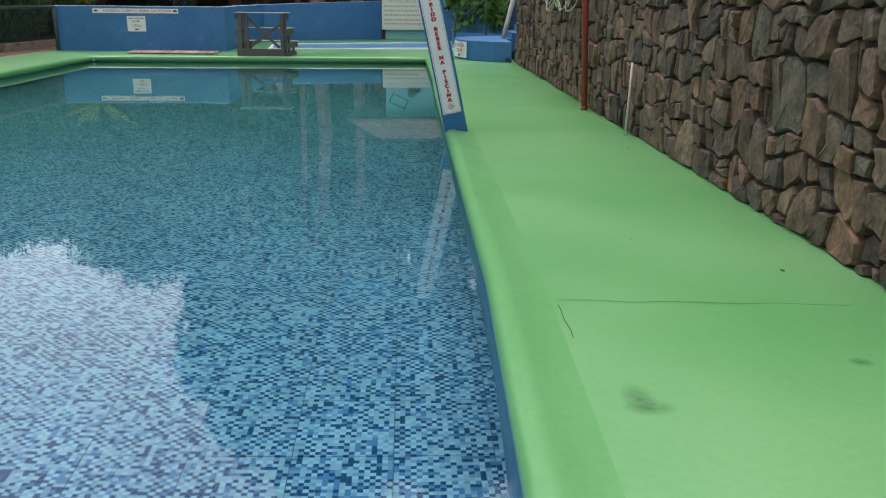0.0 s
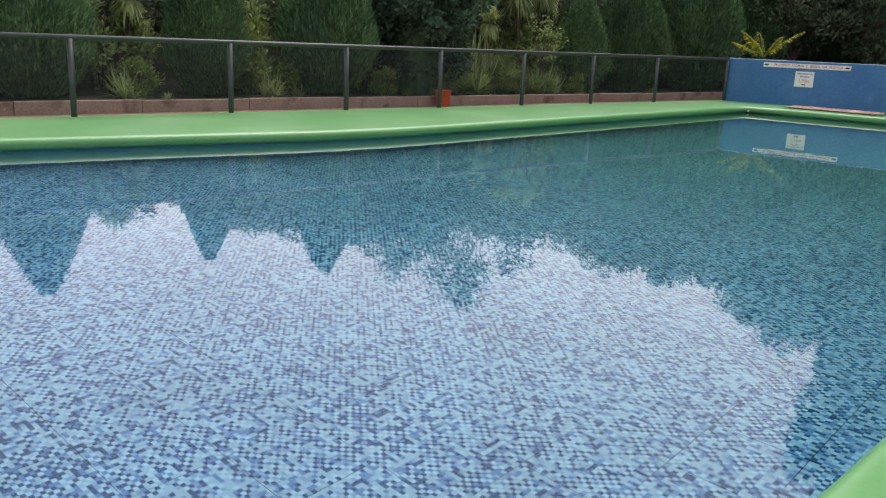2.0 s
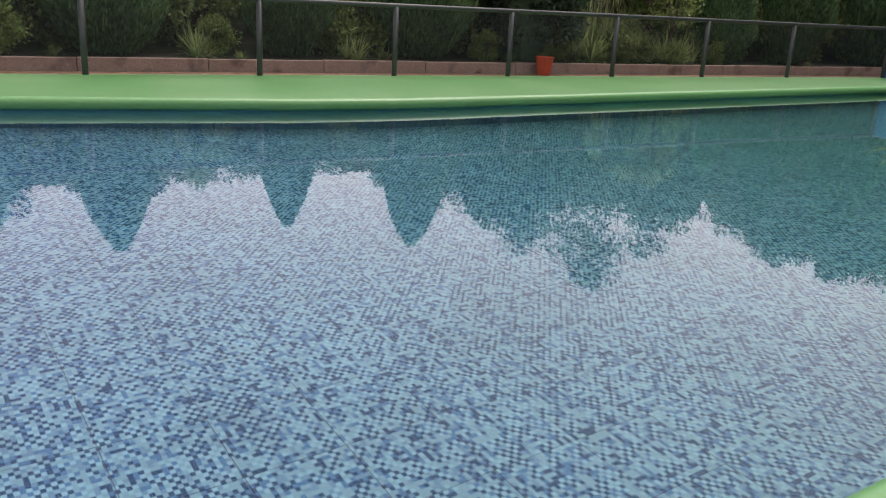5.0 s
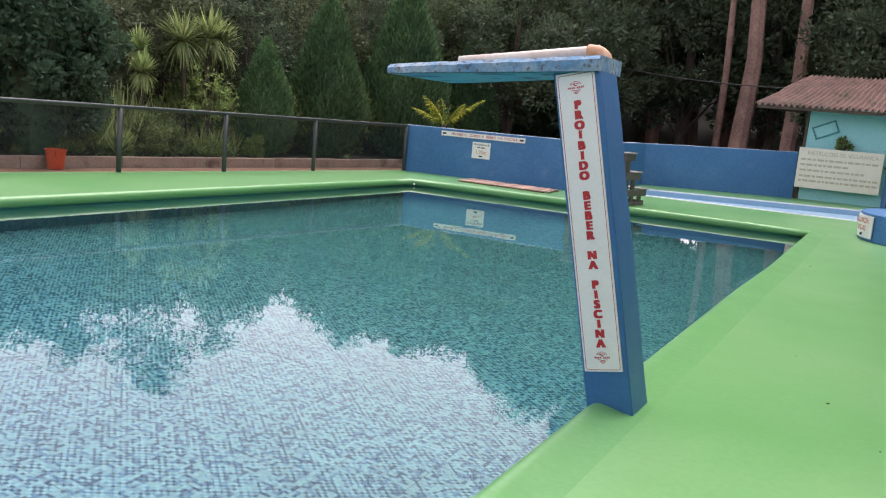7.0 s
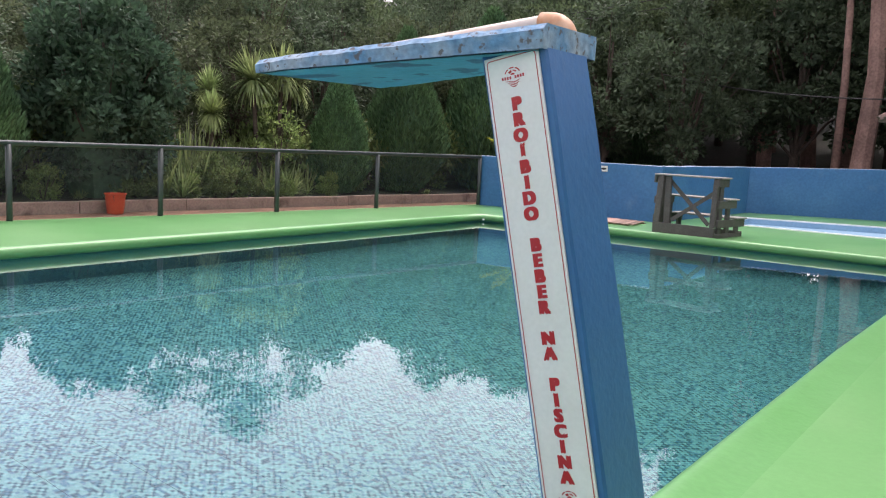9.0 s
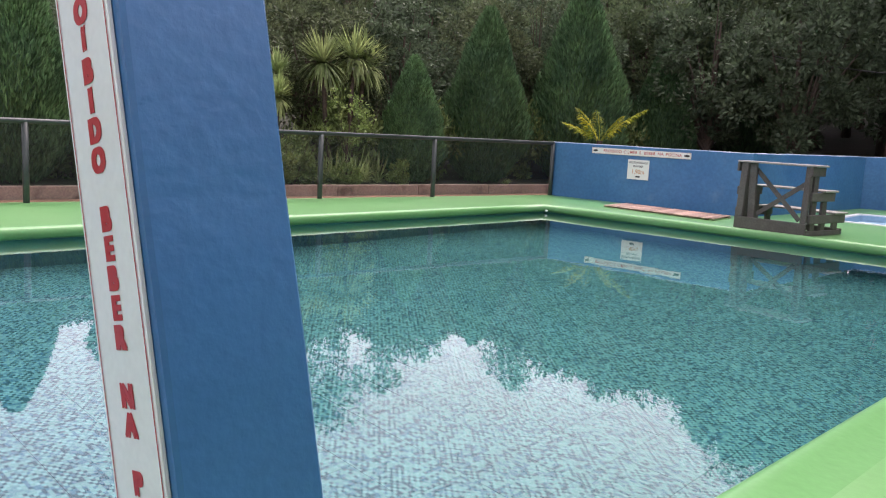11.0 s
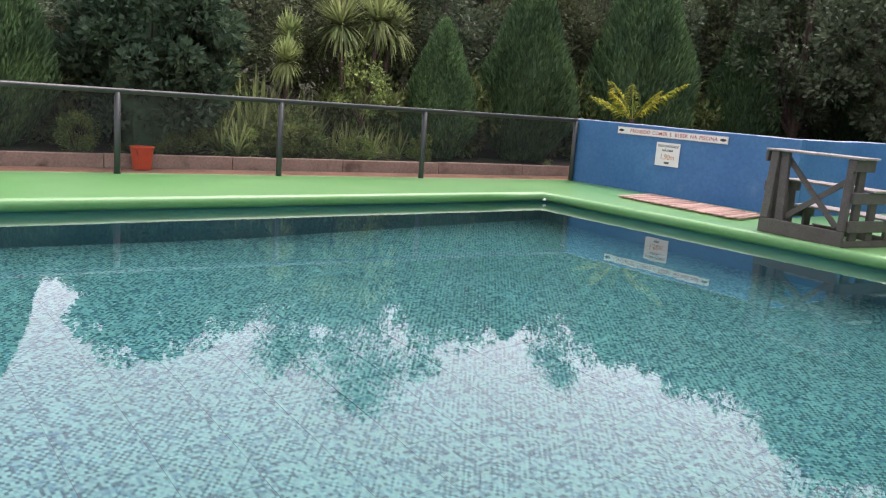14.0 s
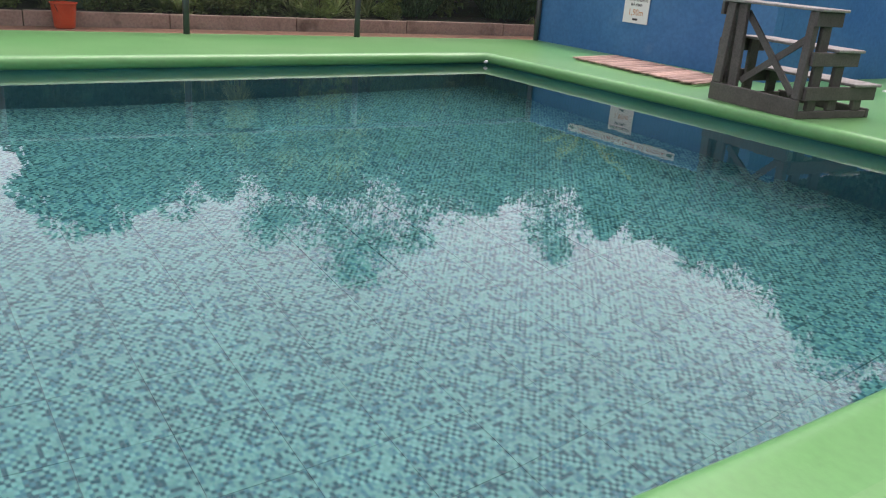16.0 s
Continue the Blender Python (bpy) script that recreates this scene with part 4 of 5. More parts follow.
red_pipe = empty("red_pipe", pose(1.955, 1.95, 0), "rust-red painted steel pipe standing before the stone wall", "pipe")
part("pipe", tube_bm([(0, 0, -0.02), (-0.065, 0, 1.5), (-0.14, 0.0, 3.2)], 0.042, 16), REDPIPE, red_pipe, smooth=True)
part("collar", tube_bm([(0, 0, 0.0), (0, 0, 0.05)], 0.047, 16), REDPIPE, red_pipe, smooth=True)
stick = new("white_rod")
tagged(stick, "thin white plastic rod leaning against the stone wall", "rod")
part("rod", tube_bm([(1.965, -0.24, 0.0), (2.0, -0.2, 0.78)], 0.013, 10), PVC, stick, smooth=True)
drain = empty("drain_pipe", pose(0, 0, 0), "white plastic drain pipe leaning at the end of the stone wall", "pipe")
part("pipe", tube_bm([(1.96, 12.2, 0.46), (2.08, 12.2, 0.95), (2.20, 12.2, 1.45), (2.25, 12.2, 1.54), (2.5, 12.2, 1.58)], 0.058, 14), PVC, drain, smooth=True)

buoy = empty("rescue_buoy", pose(1.89, 4.45, 1.80), "red plastic rescue float hung on the stone wall", "float")
bm = bmesh.new()
bmesh.ops.create_uvsphere(bm, u_segments=20, v_segments=12, radius=1.0, matrix=Matrix.Diagonal((0.11, 0.13, 0.30, 1)))
part("float_body", bm, FLOATRED, buoy, smooth=True)
part("strap", tube_bm([(0, 0, 0.24), (0.05, 0.0, 0.42)], 0.012, 8), ROPE, buoy)
rope = empty("rope_coil", pose(1.90, 3.9, 1.84), "pale green rope hanging in loose loops on the wall", "rope")
random.seed(5)
for k in range(18):
    w, dp, ph = random.uniform(0.3, 1.9), random.uniform(0.2, 0.8), random.uniform(-1.3, 1.4)
    pts = [(-0.02 + 0.03 * math.sin(k * 2 + a * 3) - 0.01 * k * 0.3, ph - w / 2 * math.cos(a) + 0.02 * math.sin(5 * a), 0.16 - dp * math.sin(a)) for a in [i * math.pi / 14 for i in range(15)]]
    part("loop", tube_bm(pts, 0.0065, 6), ROPE, rope, smooth=True)

# ---- hut with the safety panel ----
hut = empty("hut", pose(0.14, 0, 0), "small turquoise painted hut under a corrugated roof", "hut")
part("wall", box_bm(-1.36, 0.86, 21.5, 23.6, -0.4, 2.55), TEAL, hut)
part("corner_post", box_bm(-1.44, -1.365, 21.46, 21.56, -0.2, 2.5, 0.006), BARK, hut)
vs, fc = [], []
nx, ny = 256, 12
for j in range(ny + 1):
    v = j / ny
    for i in range(nx + 1):
        u = i / nx
        x = -2.75 + 4.9 * u
        side = 1.3 * (v)
        vs.append((x + side * (1 - u) * 0.9, 20.75 + 1.75 * v, 2.53 + 0.9 * v + (0.05 if v > 0.45 else 0.0) + 0.045 * math.sin(u * 2 * math.pi * 32)))
fc = [(j * (nx + 1) + i, j * (nx + 1) + i + 1, (j + 1) * (nx + 1) + i + 1, (j + 1) * (nx + 1) + i) for j in range(ny) for i in range(nx)]
roof = obj("roof", vs, fc, ROOF, hut, "weathered reddish corrugated sheet roof", True)
sol = roof.modifiers.new("thickness", "SOLIDIFY")
sol.thickness = 0.012
back = obj("roof_slope", [(x, y, z) for x, y, z in ((-1.58, 22.5, 3.43), (2.15, 22.5, 3.43), (2.15, 24.4, 2.5), (-2.6, 24.4, 2.5), (-2.75, 20.76, 2.52))], [(0, 1, 2, 3), (0, 3, 4)], ROOF, hut)
part("fascia", box_bm(-2.7, 2.1, 20.79, 20.83, 2.42, 2.50), BARK, hut)
frame_deco = empty("picture_frame", pose(-0.76, 21.47, 1.96, 0, -24, 0), "empty turquoise wooden frame hung tilted on the hut wall", "frame")
for x0, x1, z0, z1 in ((-0.32, 0.32, -0.18, -0.14), (-0.32, 0.32, 0.14, 0.18), (-0.32, -0.28, -0.138, 0.138), (0.28, 0.32, -0.138, 0.138)):
    part("frame_bar", box_bm(x0, x1, -0.02, 0.025, z0, z1, 0.004), mat("dark_turquoise_wood", (0.07, 0.28, 0.32), 0.6) if not bpy.data.materials.get("dark_turquoise_wood") else bpy.data.materials["dark_turquoise_wood"], frame_deco)
panel = empty("safety_panel", Matrix.Translation((-0.27, 21.22, 0.885)) @ Matrix.Rotation(radians(90), 4, "X"), "large cream painted panel with faded safety rules before the hut", "panel")
part("panel_board", box_bm(-1.06, 1.06, -0.555, 0.555, -0.03, 0.02, 0.006), CREAM, panel)
letters("INSTRUÇÕES DE SEGURANÇA", 0.145, FADED, panel, Matrix.Translation((0.05, 0.41, 0.0215)), 0.01, 0.0006, 0.9)
random.seed(9)
for ln, z in ((1.78, 0.235), (1.15, 0.09), (1.6, -0.06), (1.96, -0.22), (1.96, -0.35)):
    x = -0.98
    while x < -0.98 + ln:
        wd = random.uniform(0.06, 0.2)
        part("text_bar", box_bm(x, min(x + wd, 0.99), z - 0.027, z + 0.027, 0.0208, 0.0222), FADED, panel)
        x += wd + 0.03

handrail = empty("handrail", pose(0, 0, 0), "dark steel handrail along the stairway up the bank", "handrail")
for dz in (0.0, 0.22):
    part("rail", tube_bm([(1.05, 17.6, 0.75 + dz), (1.7, 17.2, 1.22 + dz), (2.75, 16.6, 1.95 + dz)], 0.025, 10), RAIL, handrail, smooth=True)
for x, y, z in ((1.05, 17.6, 0.97), (1.95, 17.05, 1.62)):
    part("rail_post", tube_bm([(x, y, 0.0), (x, y, z)], 0.025, 10), RAIL, handrail, smooth=True)
stair = empty("stairway", pose(0, 0, 0), "blue painted stairway flank beside the platform", "stairs", kind="structure")
part("stair_flank", prism_bm([(1.0, 18.3), (3.4, 17.2), (3.4, 17.4), (1.0, 18.5)], 0.0, 0.35), BLUE, stair)
for k in range(5):
    part("step", box_bm(1.9 + k * 0.28, 2.18 + k * 0.28, 14.6, 16.4, 0.0, 0.17 * (k + 1)), BLUE, stair)


# ---- plants ----
def leaf_mesh(name, centres, normals_up, length, width, material, droop=0.0, seed=0, bend=False, spread=1.0):
    """Many small leaves as one mesh: each a pointed quad at a centre, along its given direction."""
    rng = np.random.default_rng(seed)
    c = np.asarray(centres, float)
    d = np.asarray(normals_up, float)
    n = len(c)
    d = d + rng.normal(0, 0.35 * spread, (n, 3))
    d[:, 2] -= droop
    d /= np.linalg.norm(d, axis=1)[:, None] + 1e-9
    s = np.cross(d, rng.normal(0, 1, (n, 3)))
    s /= np.linalg.norm(s, axis=1)[:, None] + 1e-9
    L = length * rng.uniform(0.6, 1.35, (n, 1))
    W = width * rng.uniform(0.7, 1.3, (n, 1))
    v = np.stack([c - d * L * 0.5, c + s * W * 0.5 - d * L * 0.05, c + d * L * 0.5, c - s * W * 0.5 - d * L * 0.05], 1).reshape(-1, 3)
    me = bpy.data.meshes.new(name)
    me.vertices.add(4 * n)
    me.vertices.foreach_set("co", v.astype(np.float32).ravel())
    me.loops.add(4 * n)
    me.loops.foreach_set("vertex_index", np.arange(4 * n, dtype=np.int32))
    me.polygons.add(n)
    me.polygons.foreach_set("loop_start", np.arange(0, 4 * n, 4, dtype=np.int32))
    me.update(calc_edges=True)
    me.materials.append(material)
    return me


def sphere_points(rng, n):
    p = rng.normal(0, 1, (n, 3))
    return p / np.linalg.norm(p, axis=1)[:, None]


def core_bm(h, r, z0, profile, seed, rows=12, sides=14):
    """A rough dark body, added to fill a crown's inside."""
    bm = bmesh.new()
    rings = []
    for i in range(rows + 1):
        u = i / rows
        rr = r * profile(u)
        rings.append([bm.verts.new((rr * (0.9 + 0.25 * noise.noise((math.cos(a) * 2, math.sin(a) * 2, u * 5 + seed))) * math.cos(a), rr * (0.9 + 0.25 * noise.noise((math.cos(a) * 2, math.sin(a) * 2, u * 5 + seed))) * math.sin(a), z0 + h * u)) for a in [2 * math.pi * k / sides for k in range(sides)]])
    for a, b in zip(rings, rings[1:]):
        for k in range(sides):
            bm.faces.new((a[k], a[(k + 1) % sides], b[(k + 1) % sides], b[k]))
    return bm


def cypress_profile(u):
    return max(0.03, (min(1, (u + 0.06) / 0.28)) ** 0.6 * (1 - max(0, (u - 0.25) / 0.78) ** 1.5) ** 0.9)


def make_cypress(name, h, r, n, material, seed, label, category="conifer"):
    rng = np.random.default_rng(seed)
    root = empty(name, pose(0, 0, 0), label, category)
    part("trunk", tube_bm([(0, 0, -0.3), (0, 0, h * 0.5), (0, 0, h * 0.92)], [0.09, 0.06, 0.015], 8), BARK, root)
    u = rng.beta(1.25, 1.5, n)
    a = rng.uniform(0, 2 * math.pi, n)
    lump = np.array([noise.noise((math.cos(x) * 1.8, math.sin(x) * 1.8, y * h * 0.8 + seed)) for x, y in zip(a, u)])
    rad = r * np.array([cypress_profile(x) for x in u]) * (1 + 0.24 * lump) * rng.uniform(0.72, 1.05, n)
    c = np.stack([rad * np.cos(a), rad * np.sin(a), 0.05 + u * h * 0.97], 1)
    d = np.stack([np.cos(a) * 0.42, np.sin(a) * 0.42, np.full(n, 1.0)], 1)
    cr = new("crown", leaf_mesh("crown", c, d, 0.17, 0.034, material, 0, seed, spread=0.6))
    cr.parent = root
    # filler darker than the sprays: the crown's inner shade put into its colour
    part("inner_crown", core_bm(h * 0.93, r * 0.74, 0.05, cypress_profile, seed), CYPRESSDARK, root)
    return root


def make_broadleaf(name, h, r, clumps, per, size, material, seed, label, trunk_h=0.35, category="tree", trunk_r=0.16, airy=0.0, squash=0.8, bark=None, droop=0.15, limb_parts=False):
    """Trunk, limbs and a crown of leaf clumps with gaps."""
    rng = np.random.default_rng(seed)
    root = empty(name, pose(0, 0, 0), label, category)
    tips, limbs = [], []
    base = np.array([0, 0, h * trunk_h])
    bm = tube_bm([(0, 0, -0.5), (0.05 * h * 0.2, 0, h * trunk_h * 0.5), tuple(base), (0.1, 0.05, h * 0.75)], [trunk_r * 1.3, trunk_r, trunk_r * 0.8, trunk_r * 0.2], 8)
    cz, rz = h * (trunk_h + 1) / 2, h * (1 - trunk_h) / 2
    for k in range(clumps):
        p = sphere_points(rng, 1)[0] * rng.uniform(0.25, 1.0) ** 0.45
        taper = 1 - 0.35 * max(0, p[2])
        q = np.array([p[0] * r * taper, p[1] * r * taper, cz + p[2] * rz])
        tips.append(q)
        if k % 4 == 0:
            mid = (base + q) / 2 + np.array([0, 0, 0.15 * h * 0.3])
            if limb_parts:
                limbs.append(tube_bm([tuple(base * 0.9), tuple(mid), tuple(q)], [trunk_r * 0.4, trunk_r * 0.22, trunk_r * 0.06], 5))
            else:
                tube_bm([tuple(base * 0.9), tuple(mid), tuple(q)], [trunk_r * 0.4, trunk_r * 0.22, trunk_r * 0.06], 5, bm)
    part("trunk", bm, bark or BARK, root)
    for lb in limbs:
        part("limb", lb, bark or BARK, root)
    cs, ds = [], []
    for q in tips:
        cr_ = r * rng.uniform(0.16, 0.34) * (1 - 0.4 * airy)
        dirs = sphere_points(rng, per)
        cs.append(q + dirs * (cr_ * rng.uniform(0.35, 1.0, (per, 1)) ** 0.6) * np.array([1, 1, squash]))
        ds.append(dirs + np.array([0, 0, 0.25]))
    me = leaf_mesh("crown", np.concatenate(cs), np.concatenate(ds), size, size * 0.5, material, droop, seed)
    cr = new("crown", me)
    cr.parent = root
    return root


def sword_rosette(m, n, length, width, seed, up=0.3):
    """Arching strap leaves from one point: the upper ones stand, the lower ones hang; returns vertices and faces."""
    rng = np.random.default_rng(seed)
    vs, fs = [], []
    for k in range(n):
        a = rng.uniform(0, 2 * math.pi)
        el = math.asin(rng.uniform(-0.55 + up, 1.0))
        L = length * rng.uniform(0.7, 1.15) * (0.72 + 0.30 * max(math.sin(el), 0.0))
        d = np.array([math.cos(a) * math.cos(el), math.sin(a) * math.cos(el), math.sin(el)])
        s = np.array([-math.sin(a), math.cos(a), 0])
        hang = (0.46 if el < 0.15 else 0.20) * rng.uniform(0.6, 1.3)
        b = len(vs)
        for i in range(6):
            u = i / 5
            p = d * L * u * (1 - 0.25 * u * hang) + np.array([0, 0, -hang * L * u ** 2.2 * (1.1 - math.sin(el))])
            w = width * (0.55 + 1.1 * u) * (1 - u) ** 0.6 + 0.003
            vs += [m @ Vector(p + s * w), m @ Vector(p - s * w)]
        fs += [(b + 2 * i, b + 2 * i + 1, b + 2 * i + 3, b + 2 * i + 2) for i in range(5)]
    return vs, fs


def make_cordyline(name, heads, seed, label, length=1.12):
    root = empty(name, pose(0, 0, 0), label, "cordyline")
    for k, (x, y, z) in enumerate(heads):
        part("trunk", tube_bm([(x * 0.3, y * 0.3, -0.3), (x * 0.8, y * 0.8, z * 0.5), (x, y, z)], [0.08, 0.06, 0.055], 8), BARK, root)
        vs, fs = sword_rosette(Matrix.Translation((x, y, z)), 330, length, 0.027, seed + k, 0.0)
        obj("rosette", vs, fs, SWORD, root)
    return root


def make_clump(name, n, length, seed, material, label, category="plant", width=0.022):
    root = empty(name, pose(0, 0, 0), label, category)
    vs, fs = [], []
    for k in range(3):
        v, f = sword_rosette(Matrix.Translation((0.25 * math.cos(k * 2.1), 0.25 * math.sin(k * 2.1), 0)), n, length, width, seed + k, 0.5)
        fs += [tuple(i + len(vs) for i in ff) for ff in f]
        vs += v
    obj("leaves", vs, fs, material, root)
    return root


def make_shrub(name, h, r, n, size, material, seed, label, category="shrub"):
    rng = np.random.default_rng(seed)
    root = empty(name, pose(0, 0, 0), label, category)
    bm = bmesh.new()
    for k in range(6):
        a = k * 1.05
        tube_bm([(0, 0, -0.15), (0.4 * r * math.cos(a), 0.4 * r * math.sin(a), h * 0.45), (0.7 * r * math.cos(a), 0.7 * r * math.sin(a), h * 0.8)], [0.025, 0.015, 0.005], 5, bm)
    part("stems", bm, BARK, root)
    cs, ds = [], []
    for k in range(24):
        p = sphere_points(rng, 1)[0]
        q = np.array([p[0] * r * rng.uniform(0.5, 1.0), p[1] * r * rng.uniform(0.5, 1.0), h * 0.46 + p[2] * h * rng.uniform(0.25, 0.5)])
        dirs = sphere_points(rng, n // 24)
        cs.append(q + dirs * r * rng.uniform(0.2, 0.48) * rng.uniform(0.3, 1, (n // 24, 1)))
        ds.append(dirs + np.array([0, 0, 0.4]))
    cr = new("foliage", leaf_mesh("foliage", np.concatenate(cs), np.concatenate(ds), size, size * 0.5, material, 0.1, seed))
    cr.parent = root
    return root


def place(proto, x, y, z=None, scale=1.0, turn=0.0, tall=1.0, label=""):
    z = ground_z(x, y) if z is None else z
    m = Matrix.LocRotScale((x, y, z), Euler((0, 0, turn)), (scale, scale, scale * tall))
    o = copy_thing(proto, m)
    o.matrix_basis = m
    if label:
        o["label"] = label
    return o


def move(root, x, y, z=None, scale=1.0, turn=0.0, tall=1.0):
    root.matrix_basis = Matrix.LocRotScale((x, y, ground_z(x, y) if z is None else z), Euler((0, 0, turn)), (scale, scale, scale * tall))
    return root


# conifers along the bed: place, height, girth
cyp = make_cypress("cypress", 5.0, 1.05, 24000, CYPRESS, 3, "dense columnar green cypress in the planted bed")
cyp2 = make_cypress("cypress", 5.0, 1.15, 24000, CYPRESS, 8, "dense conical green cypress in the planted bed")
for o in (cyp, cyp2):
    o["group"] = "cypresses behind the fence"
BED_Z = -0.16
move(cyp, -15.25, 15.0, BED_Z, 0.86, 0.3, 0.80)
move(cyp2, -15.0, 17.6, BED_Z, 1.1, 1.2, 0.92)
for x, y, s, t, hgt, pr in ((-14.6, 21.6, 1.4, 2.0, 0.89, cyp2), (-14.1, 25.9, 1.15, 4.0, 0.85, cyp), (-16.3, 5.2, 1.08, 5.1, 0.90, cyp2), (-16.65, 1.95, 0.92, 0.7, 0.88, cyp), (-17.0, -1.75, 1.02, 2.7, 0.84, cyp2), (-17.4, -4.9, 1.5, 1.7, 0.68, cyp), (-17.8, -8.6, 1.1, 3.3, 0.85, cyp2), (-13.2, 31.5, 1.2, 0.4, 0.9, cyp2)):
    place(pr, x, y, BED_Z, s, t, hgt)

# the big dark round conifer
bigbush = make_broadleaf("dark_conifer", 4.6, 1.75, 130, 170, 0.17, CYPRESSDARK, 21, "broad dense dark conifer bush behind the fence", 0.03, "conifer", 0.12)
move(bigbush, -16.1, 8.2, BED_Z, 1.0, 0.2)
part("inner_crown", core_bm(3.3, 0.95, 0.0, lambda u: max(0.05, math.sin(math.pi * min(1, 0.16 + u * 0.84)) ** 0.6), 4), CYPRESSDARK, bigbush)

# cordylines and strap-leaved plants
cord = make_cordyline("cordyline", [(0.0, -0.65, 2.95), (0.0, 0.35, 3.15), (-0.15, 0.85, 3.0)], 40, "tall cordyline with shaggy heads of sword leaves", 0.98)
move(cord, -16.1, 13.25, BED_Z)
cord2 = make_cordyline("cordyline", [(0, 0, 2.2), (0.5, -0.3, 1.7)], 50, "slender cordyline with spiky heads of sword leaves", 0.58)
move(cord2, -16.5, 11.5, BED_Z, 1.0, 0.0, 1.18)
place(cord2, -18.0, 0.3, BED_Z, 1.05, 1.0, 1.15)
place(cord2, -18.3, -3.4, BED_Z, 0.9, 2.0)
strap = make_clump("strap_plant", 55, 1.1, 60, SWORD, "clump of arching yellow-green strap leaves in the bed", "strap plant")
move(strap, -15.6, 10.3, BED_Z, 1.2, 0.0, 1.25)
for x, y, s, t in ((-15.7, 11.3, 1.0, 1), (-15.3, 9.7, 0.8, 2), (-16.1, 10.8, 1.25, 3), (-15.2, 12.9, 0.75, 2.2), (-15.9, 9.4, 1.05, 0.4), (-15.1, 12.2, 0.7, 4), (-16.4, -0.1, 0.6, 1.5), (-15.9, 3.2, 0.5, 2.5), (-16.6, -5.9, 0.9, 0.5), (-15.5, 13.9, 0.7, 0.1), (-16.6, 11.9, 1.2, 5)):
    place(strap, x, y, BED_Z, s * 1.1, t, 1.2 if s >= 1.0 else 1.05)

shrub = make_shrub("shrub", 1.2, 0.75, 3600, 0.09, SHRUB, 70, "leafy green shrub in the planted bed")
shrub2 = make_shrub("shrub", 1.0, 0.6, 3600, 0.085, SHRUBPALE, 71, "yellow-green leafy shrub in the planted bed")
thin = make_broadleaf("sapling", 2.6, 0.80, 40, 20, 0.095, SHRUBPALE, 73, "thin sapling with light yellow-green leaves", 0.3, "sapling", 0.03, 0.3)
move(shrub, -15.0, 11.0, BED_Z, 1.0)
move(shrub2, -16.9, 3.6, BED_Z, 1.5, 0.5, 1.15)
move(thin, -15.1, 12.65, BED_Z, 0.95)
random.seed(31)
for k in range(34):
    s = -3 + k * 0.85 + random.uniform(-0.3, 0.3)
    p = fence_at(s, random.uniform(4.7, 5.3))
    size, turn, tall = random.uniform(0.4, 0.75), random.uniform(0, 6), random.uniform(0.7, 1.1)
    if 1.5 < s < 6.5:
        place(shrub if k % 3 else shrub2, p.x, p.y, BED_Z, size, turn, tall)
    elif k % 4 == 0:
        place(strap, p.x, p.y, BED_Z, size * 0.45, turn, tall)
for x, y, s in ((-16.6, -4.0, 1.1), (-16.4, -6.6, 1.3), (-15.7, 6.7, 0.7), (-16.9, 0.4, 0.8), (-14.8, 14.2, 0.6)):
    place(shrub2, x, y, BED_Z, s, x, 1.0)
for x, y, s in ((-17.5, 3.5, 1.6), (-17.9, 0.1, 1.6), (-18, -3.2, 1.7), (-17.2, 6.7, 1.7), (-17.0, 9.9, 1.5), (-16.6, 13.9, 1.8), (-16.3, 16.3, 1.8), (-15.9, 19.4, 1.9), (-15.2, 23.8, 2.0), (-14.8, 28.5, 2.0), (-18.3, -6.5, 1.8)):
    place(shrub, x, y, BED_Z, s, x * 3, 1.15)

# yellow palm behind the blue wall's corner
palm = empty("palm", pose(-9.08, 14.75, 0.42), "young palm with yellow-green feather fronds behind the wall", "palm")
for k, (a, L, el) in enumerate(((0.35, 1.2, 52), (3.0, 1.05, 60), (2.4, 0.9, 72), (0.9, 0.8, 66), (4.4, 0.7, 60), (3.4, 0.9, 38))):
    ca, sa = math.cos(a), math.sin(a)
    rib, vs, fs = [], [], []
    for i in range(53):
        u = i / 52
        out = L * (u * math.cos(radians(el)) + 0.18 * u * u)
        z = 0.75 + L * (u * math.sin(radians(el)) - 0.17 * u * u)
        rib.append((out * ca, out * sa, z))
        if i > 7:
            for s in (-1, 1):
                ll = (0.27 * math.sin(math.pi * min(1, 0.22 + 0.74 * u)) + 0.05) * random.uniform(0.75, 1.15)
                b = len(vs)
                px, py = -sa * s, ca * s
                q = Vector((out * ca, out * sa, z))
                d1 = Vector((px * 0.62 + ca * 0.55, py * 0.62 + sa * 0.55, random.uniform(-0.05, 0.45))) * ll
                wv = Vector((ca, sa, 0.3)) * 0.011
                vs += [q, q + d1 * 0.5 + wv, q + d1 + Vector((0, 0, -0.25 * ll)), q + d1 * 0.5 - wv]
                fs.append((b, b + 1, b + 2, b + 3))
    fr = part("frond", tube_bm(rib, 0.009, 5), PALMYELLOW, palm)
    obj("blade", vs, fs, PALMYELLOW, fr)
part("trunk", tube_bm([(0, 0, -0.3), (0, 0, 0.8)], [0.09, 0.06], 8), BARK, palm)

